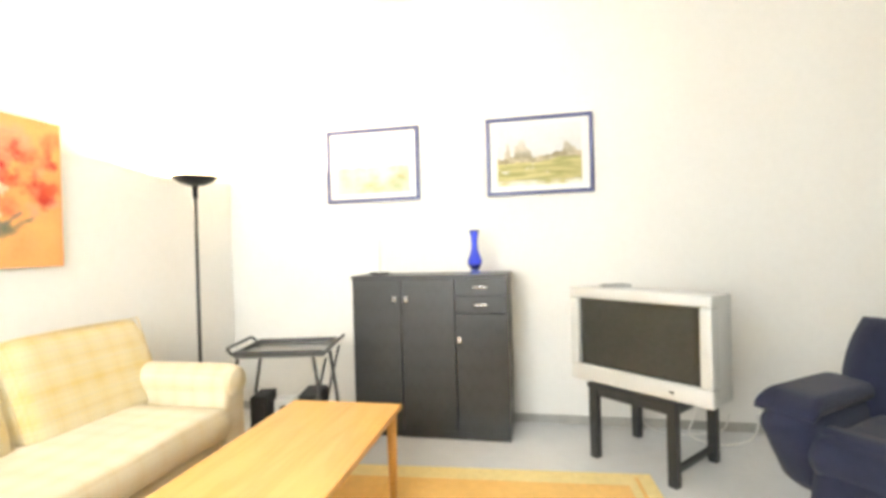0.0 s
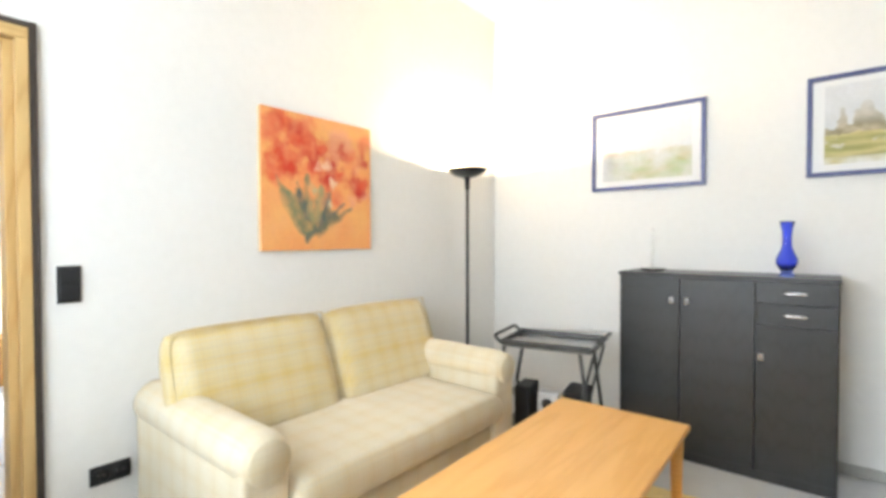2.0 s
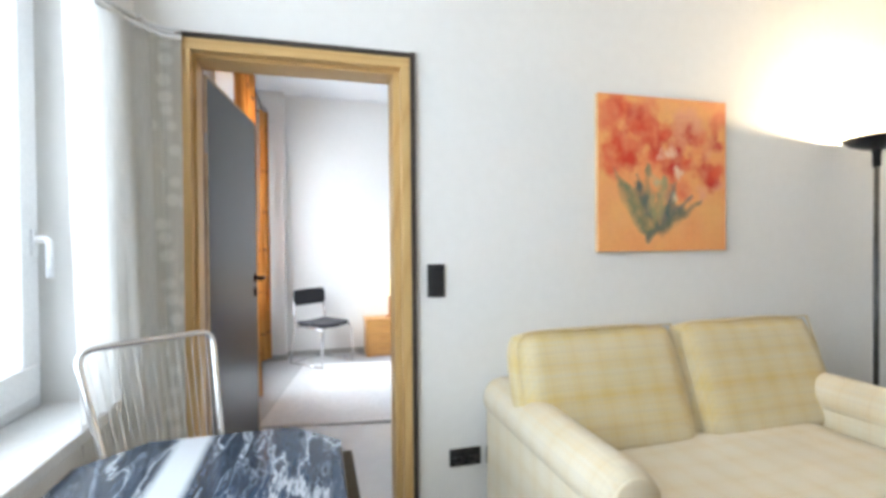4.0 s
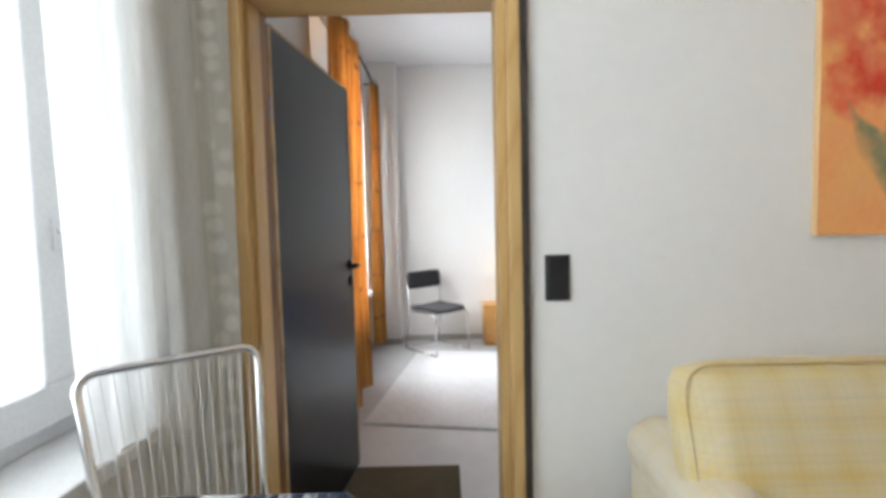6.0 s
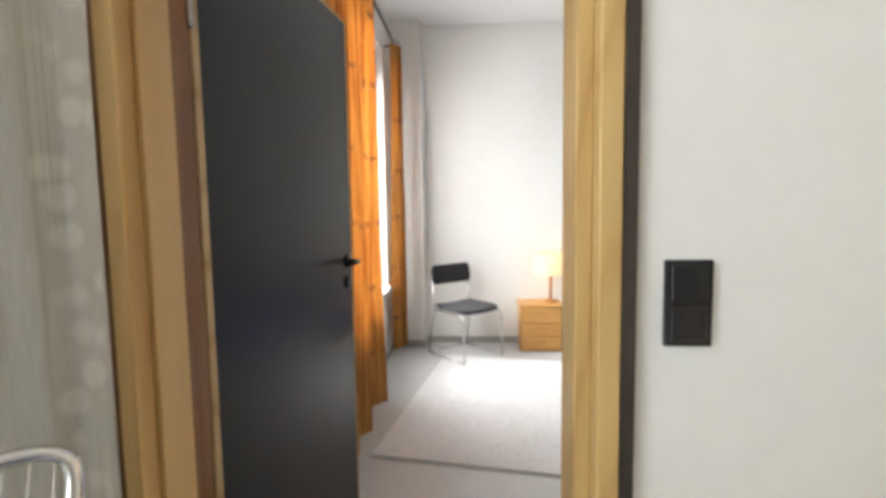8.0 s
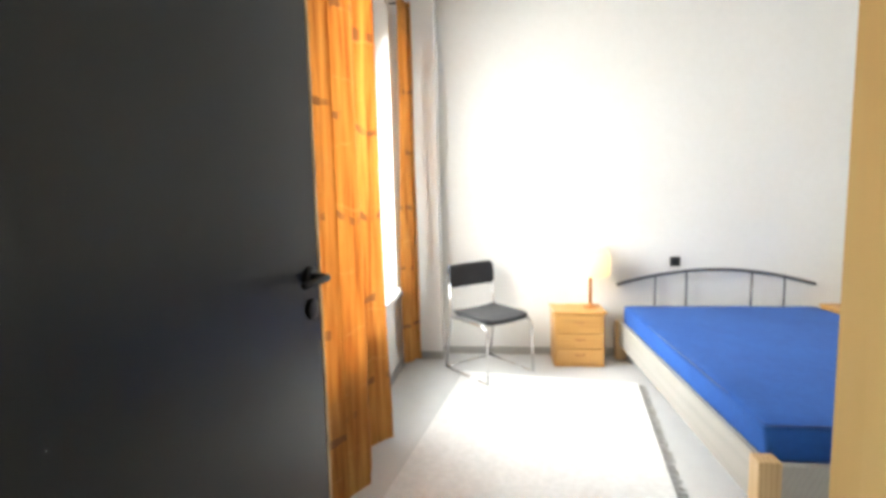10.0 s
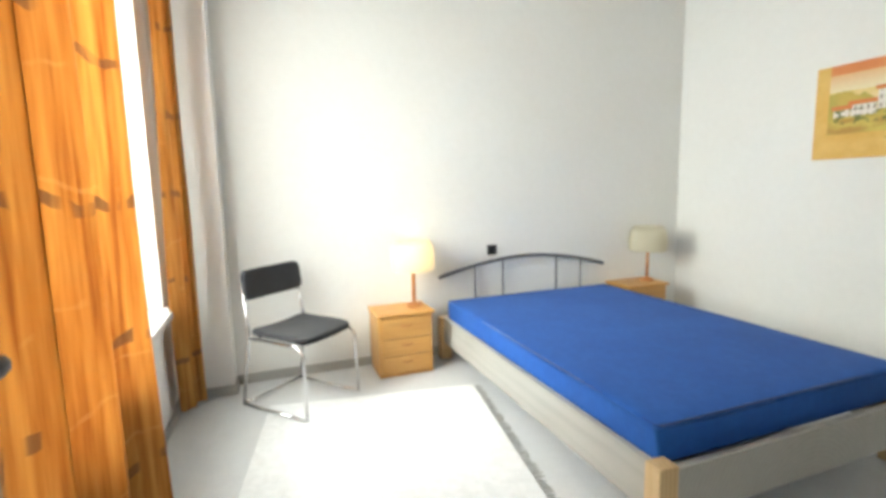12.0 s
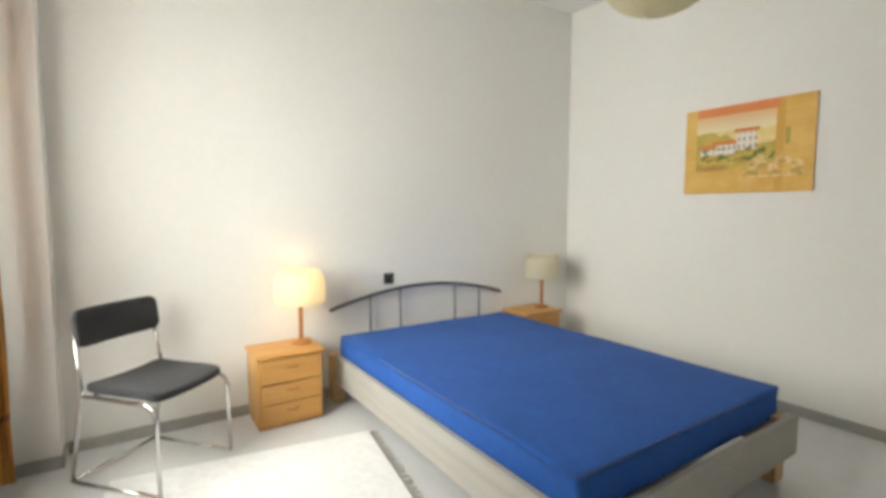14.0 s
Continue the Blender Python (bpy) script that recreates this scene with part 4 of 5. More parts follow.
def cabinet():
    x0, x1, y0, y1, h = 1.195, 2.256, 2.605, NL - 0.016, 1.088
    c = thing("sideboard_cabinet", pose(x0, y0, 0), "black-stained sideboard with three doors and two drawers", "cabinet")
    w, d = x1 - x0, y1 - y0
    part("body", box(0.0, w, 0.019, d, 0.0, h - 0.022, 0.002, 1), CABINET, c)
    part("plinth", box(0.004, w - 0.004, 0.008, 0.0185, 0.0, 0.05, 0.001, 1), CABINET, c)
    part("top", box(-0.006, w + 0.006, -0.006, d, h - 0.022, h, 0.003, 2), CABTOP, c)
    g = 0.003
    a, b = w * 0.328, w * 0.675

    def front(name, xa, xb, za, zb, hx, hz, upright):
        door = part(name, box(xa + g, xb - g, 0.0, 0.018, za + g, zb - g, 0.002, 1), CABINET, c)
        if upright:
            pull = box(hx - 0.013, hx + 0.013, -0.020, -0.012, hz - 0.019, hz + 0.019, 0.003, 2)
            tube([(hx, -0.013, hz), (hx, 0.002, hz)], 0.006, 8, pull)
            part("handle", pull, CHROME, door, "small bright metal pull")
            return
        pts = fillet([(hx - 0.045, 0, hz), (hx - 0.045, -0.026, hz), (hx + 0.045, -0.026, hz), (hx + 0.045, 0, hz)], 0.012)
        part("handle", tube(pts, 0.0065, 8), CHROME, door, "bright metal bow handle", True)

    top = h - 0.024
    front("door", 0, a, 0.05, top, a - 0.042, 0.932, True)
    front("door", a, b, 0.05, top, a + 0.038, 0.932, True)
    front("drawer", b, w, top - 0.114, top, (b + w) / 2, top - 0.057, False)
    front("drawer", b, w, top - 0.228, top - 0.114, (b + w) / 2, top - 0.171, False)
    front("door", b, w, 0.05, top - 0.228, b + 0.026, 0.665, True)


cabinet()

vase = thing("vase", pose(2.038, 2.70, 1.088), "slender cobalt blue glass vase on the cabinet", "vase")
part("glass", lathe([(0.0, 0.002), (0.034, 0.002), (0.036, 0.010), (0.024, 0.022), (0.030, 0.035), (0.048, 0.065), (0.050, 0.090), (0.038, 0.120), (0.024, 0.155), (0.021, 0.20), (0.025, 0.25), (0.034, 0.285), (0.036, 0.292), (0.032, 0.290), (0.021, 0.245), (0.017, 0.20), (0.020, 0.158), (0.034, 0.118), (0.045, 0.088), (0.043, 0.066), (0.020, 0.036), (0.0, 0.030)], 28), VASE, vase, "", True)

stick = thing("candlestick", pose(1.358, 2.72, 1.088), "thin white candle in a low glass dish", "candle")
part("dish", lathe([(0.0, 0.001), (0.055, 0.001), (0.075, 0.012), (0.078, 0.018), (0.070, 0.014), (0.05, 0.006), (0.015, 0.006), (0.014, 0.03), (0.010, 0.03), (0.0, 0.012)], 24), CLEAR, stick, "clear glass dish", True)
part("candle", lathe([(0.010, 0.012), (0.0095, 0.245), (0.004, 0.251), (0.0, 0.252)], 12), WAX, stick, "", True)
part("wick", tube([(0, 0, 0.25), (0.002, 0, 0.264)], 0.001, 6), BLACKPL, stick)


def floor_lamp():
    l = thing("floor_lamp", pose(0.185, 2.36, 0), "black uplighter floor lamp, lit, beside the sofa", "lamp")
    part("base_plate", lathe([(0.0, 0.0), (0.135, 0.0), (0.138, 0.008), (0.130, 0.022), (0.03, 0.030), (0.016, 0.045)], 32), BLACKMT, l, "", True)
    part("pole", tube([(0, 0, 0.03), (0, 0, 1.71)], 0.0125, 14), GREYMT, l, "", True)
    part("collar", lathe([(0.018, 1.65), (0.018, 1.71), (0.026, 1.74)], 16), BLACKMT, l, "", True)
    part("bowl", lathe([(0.020, 1.732), (0.06, 1.740), (0.105, 1.758), (0.143, 1.788), (0.146, 1.795), (0.140, 1.792), (0.10, 1.766), (0.058, 1.749), (0.0, 1.744)], 36, True), BLACKMT, l, "shallow black bowl", True)
    em = bpy.data.materials.new("halogen_tube")
    em.use_nodes = True
    b = em.node_tree.nodes["Principled BSDF"]
    b.inputs["Base Color"].default_value = (1, 0.9, 0.75, 1)
    b.inputs["Emission Color"].default_value = (1, 0.82, 0.58, 1)
    b.inputs["Emission Strength"].default_value = 12
    part("halogen_bulb", tube([(-0.05, 0, 1.756), (0.05, 0, 1.756)], 0.005, 8), em, l, "glowing halogen rod", True)


floor_lamp()


def trolley():
    """Folding tea trolley: tray on crossed legs, a lower shelf, and handles at the ends."""
    t = thing("serving_trolley", pose(0.927, 2.228, 0, 0, 0, 12), "grey metal folding tea trolley with a tray", "trolley")
    L, W, z = 0.52, 0.38, 0.655
    part("tray", box(-L / 2, L / 2, -W / 2, W / 2, z, z + 0.008, 0.003, 1), STEEL, t, "pale metal tray")
    for s in (-1, 1):
        part("tray_rim", box(-L / 2, L / 2, s * (W / 2) - 0.006, s * (W / 2) + 0.006, z + 0.0085, z + 0.045, 0.004, 2), GREYMT, t)
        part("tray_end", box(s * (L / 2) - 0.006, s * (L / 2) + 0.006, -W / 2 + 0.006, W / 2 - 0.006, z + 0.0085, z + 0.040, 0.004, 2), GREYMT, t)
        pts = fillet([(s * L / 2, -W / 2, z + 0.02), (s * (L / 2 + 0.045), -W / 2, z + 0.060), (s * (L / 2 + 0.045), W / 2, z + 0.060), (s * L / 2, W / 2, z + 0.02)], 0.03)
        part("handle", tube(pts, 0.010, 10), GREYMT, t, "bent tube handle", True)
        part("leg", tube([(-L / 2 + 0.02, s * W / 2, z), (-L / 2 - 0.03, s * W / 2, 0.36), (-L / 2 + 0.03, s * W / 2, 0.05)], 0.011, 10), GREYMT, t, "", True)
        part("leg", tube([(L / 2 - 0.06, s * W / 2, z), (L / 2 + 0.02, s * W / 2, 0.05)], 0.011, 10), GREYMT, t, "", True)
        part("brace", tube([(L / 2 + 0.01, s * (W / 2 - 0.015), z - 0.01), (L / 2 - 0.10, s * (W / 2 - 0.015), 0.20)], 0.008, 8), GREYMT, t, "", True)
        for q in (-1, 1):
            wheel = lathe([(0.0, -0.008), (0.022, -0.008), (0.025, 0.0), (0.022, 0.008), (0.0, 0.008)], 16)
            part("castor", wheel, BLACKPL, t, "black castor", True).matrix_local = pose(q * (L / 2 + (0.02 if q > 0 else -0.03)), s * W / 2, 0.025, 90, 0, 0)
    part("lower_shelf", box(-L / 2 + 0.01, L / 2 - 0.03, -W / 2 + 0.01, W / 2 - 0.01, 0.185, 0.197, 0.003, 1), GREYMT, t)
    return t


trolley()
SH = 0.197      # lower shelf of the trolley
case = thing("speaker_box", pose(0.812, 2.118, SH, 0, 0, 12), "black upright box on the trolley's lower shelf", "speaker")
part("body", box(-0.048, 0.048, -0.09, 0.09, 0, 0.228, 0.008, 3), BLACKBOX, case)
part("grille", box(-0.040, 0.040, -0.095, -0.0905, 0.015, 0.210, 0.002, 1), SEATCL, case, "dark cloth grille")
case = thing("player", pose(1.085, 2.225, SH, 0, 0, 12), "black hi-fi player on the trolley's lower shelf", "player")
part("body", box(-0.062, 0.062, -0.11, 0.11, 0, 0.222, 0.006, 2), BLACKBOX, case)
part("knob", lathe([(0.015, 0), (0.014, 0.012), (0.0, 0.013)], 16), STEEL, case).matrix_local = pose(0.0, -0.1105, 0.15, 90, 0, 0)
dev = thing("radio", pose(0.945, 2.150, SH, 0, 0, 12), "small silver radio between two black boxes", "radio")
part("body", box(-0.062, 0.062, -0.05, 0.05, 0, 0.195, 0.012, 3), SILVER, dev)
part("speaker", lathe([(0.034, 0), (0.030, 0.006), (0.0, 0.002)], 20), BLACKPL, dev, "round dark speaker").matrix_local = pose(0.0, -0.0505, 0.13, 90, 0, 0)


def television():
    """Tube television on a small black table, turned to the room. Local -y is the screen side."""
    ang = -41
    tb = thing("tv_table", pose(3.09, 2.50, 0, 0, 0, ang), "small black-stained wooden table under the television", "table")
    h = 0.445
    part("tabletop", box(-0.265, 0.265, -0.255, 0.255, h - 0.03, h, 0.004, 2), CABTOP, tb)
    for sx in (-1, 1):
        for sy in (-1, 1):
            part("leg", box(sx * 0.235 - 0.025, sx * 0.235 + 0.025, sy * 0.225 - 0.025, sy * 0.225 + 0.025, 0, h - 0.03, 0.004, 2), CABINET, tb)
        part("apron", box(sx * 0.235 - 0.010, sx * 0.235 + 0.010, -0.20, 0.20, h - 0.075, h - 0.03), CABINET, tb)
        part("apron", box(-0.21, 0.21, sx * 0.225 - 0.010, sx * 0.225 + 0.010, h - 0.075, h - 0.03), CABINET, tb)
    part("stretcher", box(0.225, 0.245, -0.20, 0.20, 0.06, 0.10, 0.003, 1), CABINET, tb)
    tv = thing("television", pose(3.12, 2.475, h, 0, 0, -41), "silver tube television with a dark screen", "television")
    w, z0, z1, yf = 0.412, 0.012, 0.562, -0.265
    bm = bmesh.new()
    sx, s0, s1 = 0.352, 0.105, 0.500
    for q in ((-w, w, z0, s0), (-w, w, s1, z1), (-w, -sx, s0, s1), (sx, w, s0, s1)):
        box(q[0], q[1], yf, yf + 0.085, q[2], q[3], 0.012, 3, bm)
    part("bezel", bm, SILVER, tv, "silver screen surround", True)
    glass_bm = bmesh.new()
    n = 14
    grid = [[glass_bm.verts.new((-sx - 0.004 + (2 * sx + 0.008) * i / n, yf + 0.030 - 0.016 * (1 - (2 * i / n - 1) ** 2) * (1 - (2 * j / n - 1) ** 2) ** 0.5, s0 - 0.004 + (s1 - s0 + 0.008) * j / n)) for i in range(n + 1)] for j in range(n + 1)]
    for a, b in zip(grid, grid[1:]):
        for i in range(n):
            glass_bm.faces.new((a[i], a[i + 1], b[i + 1], b[i]))
    bmesh.ops.solidify(glass_bm, geom=glass_bm.faces[:], thickness=-0.006)
    part("screen", glass_bm, SCREEN, tv, "bulging dark glass screen", True)
    back = box(-w + 0.01, w - 0.01, yf + 0.2, 0.27, z0, z1 - 0.012, 0.0)
    for v in back.verts:
        if v.co.y > 0:
            v.co.x *= 0.62
            v.co.z = z0 + (v.co.z - z0) * 0.78
    shell = box(-w + 0.006, w - 0.006, yf + 0.0855, yf + 0.24, z0, z1 - 0.004, 0.01, 3)
    bmesh.ops.bevel(back, geom=back.edges[:], offset=0.02, segments=3, profile=0.5, affect="EDGES")
    part("back_shell", back, SILVER2, tv, "grey tapered rear shell", True)
    part("side_shell", shell, SILVER, tv, "", True)
    for s in (-1, 1):
        part("foot", box(s * 0.22 - 0.03, s * 0.22 + 0.03, yf + 0.06, yf + 0.12, 0, z0 + 0.004), BLACKPL, tv)
    part("button", box(0.20, 0.225, yf - 0.003, yf + 0.002, 0.05, 0.062, 0.001, 1), BLACKPL, tv)
    rem = thing("remote_control", pose(2.90, 2.50, h + z1, 0, 0, 12), "slim grey remote control on the television", "remote control")
    part("body", box(-0.09, 0.09, -0.022, 0.022, 0.0, 0.018, 0.005, 2), SILVER2, rem)
    for i in range(5):
        for j in range(3):
            part("key", box(-0.06 + i * 0.026 - 0.006, -0.06 + i * 0.026 + 0.006, -0.012 + j * 0.012 - 0.0035, -0.012 + j * 0.012 + 0.0035, 0.0175, 0.0205), BLACKPL, rem)
    cab = thing("cable", pose(0, 0, 0), "pale cable trailing on the floor behind the television", "cable")
    part("cord", tube(fillet([(3.10, 2.93, 0.30), (3.12, 2.95, 0.02), (3.28, 2.86, 0.006), (3.45, 2.90, 0.006), (3.62, 2.94, 0.02), (3.66, 2.975, 0.12)], 0.08), 0.005, 8), CORD, cab, "", True)
    part("cord", tube(fillet([(3.36, 2.68, 0.46), (3.42, 2.80, 0.20), (3.36, 2.86, 0.006), (3.52, 2.72, 0.006), (3.70, 2.80, 0.006), (3.80, 2.93, 0.006), (3.84, 2.978, 0.10)], 0.08), 0.006, 8), CORD, cab, "", True)
    part("plug", lathe([(0.0, 0), (0.019, 0.002), (0.019, 0.022), (0.008, 0.034), (0.0, 0.036)], 14), CORD, cab, "", True).matrix_local = pose(3.84, NL - 0.002, 0.10, 90, 0, 0)


television()


def armchair():
    """Plump armchair; local -y is its front."""
    c = thing("armchair", pose(4.04, 1.82, 0, 0, 0, -52), "plump navy blue upholstered armchair", "armchair")
    part("base", box(-0.28, 0.28, -0.24, 0.20, 0.03, 0.30, 0.05, 4), NAVY, c, "", True)
    bm = pillow(0.50, 0.62, 0.20, 0.3, 10, 0.012, 4)
    bmesh.ops.transform(bm, matrix=pose(0, -0.16, 0.385), verts=bm.verts)
    part("seat_cushion", bm, NAVY, c, "", True)
    front = pillow(0.54, 0.36, 0.20, 0.35, 10, 0.01, 6)
    bmesh.ops.transform(front, matrix=pose(0, -0.36, 0.31, 78, 0, 0), verts=front.verts)
    part("front_roll", front, NAVY, c, "", True)
    for s in (-1, 1):
        bm = box(s * 0.34 - 0.11, s * 0.34 + 0.11, -0.465, 0.19, 0.16, 0.55, 0.085, 6)
        for v in bm.verts:
            if v.co.y < -0.2:
                v.co.y += max(0.0, 0.38 - v.co.z) * 0.72 - 0.045
            if v.co.z < 0.34:
                v.co.x -= s * (0.34 - v.co.z) * 0.35
        part("arm", bm, NAVY, c, "", True)
        bm = pillow(0.235, 0.62, 0.085, 0.42, 12, 0.006, s + 3)
        for v in bm.verts:
            v.co.z -= 0.9 * max(0.0, -v.co.y - 0.20) ** 2 / 0.11 * 0.35
        bmesh.ops.transform(bm, matrix=pose(s * 0.34, -0.165, 0.570, 0, 0, 0), verts=bm.verts)
        part("arm_pad", bm, NAVY, c, "", True)
    back = pillow(0.78, 0.58, 0.22, 0.42, 12, 0.012, 9)
    for v in back.verts:
        v.co.x *= 1 - 0.16 * max(0.0, v.co.y / 0.29) ** 2
    bmesh.ops.transform(back, matrix=pose(0.0, 0.14, 0.60, 76, 0, 0), verts=back.verts)
    part("backrest", back, NAVY, c, "", True)
    for x in (-0.24, 0.24):
        for y in (-0.18, 0.15):
            part("foot", lathe([(0.02, 0), (0.025, 0.05)], 12), BLACKPL, c).location = (x, y, 0)


armchair()


def wall_plate(name, m, cols, rows, label, rockers):
    """Black switch or socket plate; local -y faces the room."""
    p = thing(name, m, label, "switch" if rockers else "socket")
    u = 0.065
    w, h = cols * u + 0.010, rows * u + 0.010
    part("plate", box(-w / 2, w / 2, -0.009, 0, -h / 2, h / 2, 0.003, 2), BLACKPL, p)
    for i in range(cols):
        for j in range(rows):
            x, z = (i - (cols - 1) / 2) * u, (j - (rows - 1) / 2) * u
            if rockers:
                part("rocker", box(x - 0.028, x + 0.028, -0.013, -0.0085, z - 0.028, z + 0.028, 0.002, 1), BLACKPL, p)
            else:
                ring = lathe([(0.020, 0.010), (0.021, 0.0), (0.027, 0.0), (0.028, 0.004), (0.024, 0.006)], 20, True)
                part("well", ring, BLACKPL, p, "", True).matrix_local = pose(x, -0.009, z, 90, 0, 0)
                for s in (-1, 1):
                    part("pin_hole", tube([(x + s * 0.0095, -0.0098, z), (x + s * 0.0095, -0.0088, z)], 0.0025, 8), STEEL, p)
    return p


wall_plate("light_switch", pose(0.001, 0.084, 1.12, 0, 0, 90), 1, 2, "black double light switch beside the doorway", True)
wall_plate("power_socket", pose(0.001, 0.207, 0.356, 0, 0, 90), 2, 1, "black double wall socket low beside the sofa", False)
wall_plate("power_socket", pose(0.001, 0.341, 0.354, 0, 0, 90), 1, 1, "black single wall socket partly behind the sofa", False)
wall_plate("power_socket", pose(WX + 0.001, 1.085, 0.752, 0, 0, 90), 1, 1, "black single wall socket above the headboard", False)


def cord_chair():
    """Tubular chair strung with white cords; local -y is its front."""
    c = thing("cord_chair", pose(0.560, -0.730, 0, 0, 0, 128.4), "chrome tube chair strung with white cords", "chair")
    hw = 0.174
    tl, tr = Vector((-hw - 0.01, 0.24, 1.0)), Vector((hw + 0.01, 0.24, 1.0))
    sl, sr = Vector((-hw + 0.05, 0.04, 0.44)), Vector((hw - 0.05, 0.04, 0.44))
    fl, fr = Vector((-hw, -0.26, 0.45)), Vector((hw, -0.26, 0.45))
    part("frame", tube(fillet([fl, sl, tl, tr, sr, fr], 0.05) + [fr], 0.0095, 12), CHROME, c, "bent chrome tube", True)
    part("front_bar", tube([fl, fr], 0.0095, 12), CHROME, c, "", True)
    for s in (-1, 1):
        part("leg", tube(fillet([(s * (hw - 0.01), -0.22, 0.445), (s * (hw + 0.01), -0.26, 0.012), (s * (hw + 0.01), 0.20, 0.012), (s * (hw - 0.03), 0.04, 0.44)], 0.04), 0.009, 10), CHROME, c, "", True)
    n = 15
    for k in range(n):
        u = (k + 0.5) / n
        x1, x0, x2 = -hw + 2 * hw * u, (-hw + 0.06) + (2 * hw - 0.12) * u, -hw + 0.01 + (2 * hw - 0.02) * u
        pts = fillet([(x1, 0.24, 0.995), (x0, 0.05, 0.43), (x2, -0.26, 0.447)], 0.16, 5)
        part("cord", tube(pts, 0.0012, 5), CORD, c)
    return c


cord_chair()


def marble_table():
    t = thing("marble_table", pose(0.84, -0.665, 0), "small table with a blue-black veined marble top", "table")
    z = 0.735
    hw, hd, ch = 0.370, 0.322, 0.13
    prof = [(-hw + ch, -hd), (hw - ch, -hd), (hw, -hd + ch), (hw, hd - ch), (hw - ch, hd), (-hw + ch, hd), (-hw, hd - ch), (-hw, -hd + ch)]
    bm = bmesh.new()
    f = bm.faces.new([bm.verts.new((x, y, z - 0.022)) for x, y in prof])
    r = bmesh.ops.extrude_face_region(bm, geom=[f])
    bmesh.ops.translate(bm, verts=[v for v in r["geom"] if isinstance(v, bmesh.types.BMVert)], vec=(0, 0, 0.022))
    bmesh.ops.recalc_face_normals(bm, faces=bm.faces[:])
    bmesh.ops.bevel(bm, geom=bm.edges[:], offset=0.004, segments=2, profile=0.5, affect="EDGES")
    part("tabletop", bm, MARBLE, t, "polished marble slab")
    part("column", lathe([(0.028, 0.03), (0.026, 0.35), (0.028, z - 0.03), (0.09, z - 0.022)], 20), BLACKMT, t, "", True)
    part("base", lathe([(0.0, 0.0), (0.20, 0.0), (0.205, 0.01), (0.18, 0.025), (0.03, 0.04)], 30), BLACKMT, t, "", True)


marble_table()

mat_ob = thing("door_mat", pose(-0.69, -0.515, 0), "flat brown coir mat inside the bedroom door", "mat")
part("mat", box(-0.31, 0.30, -0.30, 0.31, 0.001, 0.010, 0.003, 1), MATBROWN, mat_ob)

flex = thing("cable", pose(0, 0, 0), "thin pale cable from the socket down to the floor", "cable")
part("cord", tube(fillet([(0.012, 0.335, 0.33), (0.018, 0.320, 0.20), (0.016, 0.318, 0.02), (0.05, 0.34, 0.005), (0.16, 0.40, 0.005)], 0.03), 0.003, 8), CORD, flex, "", True)


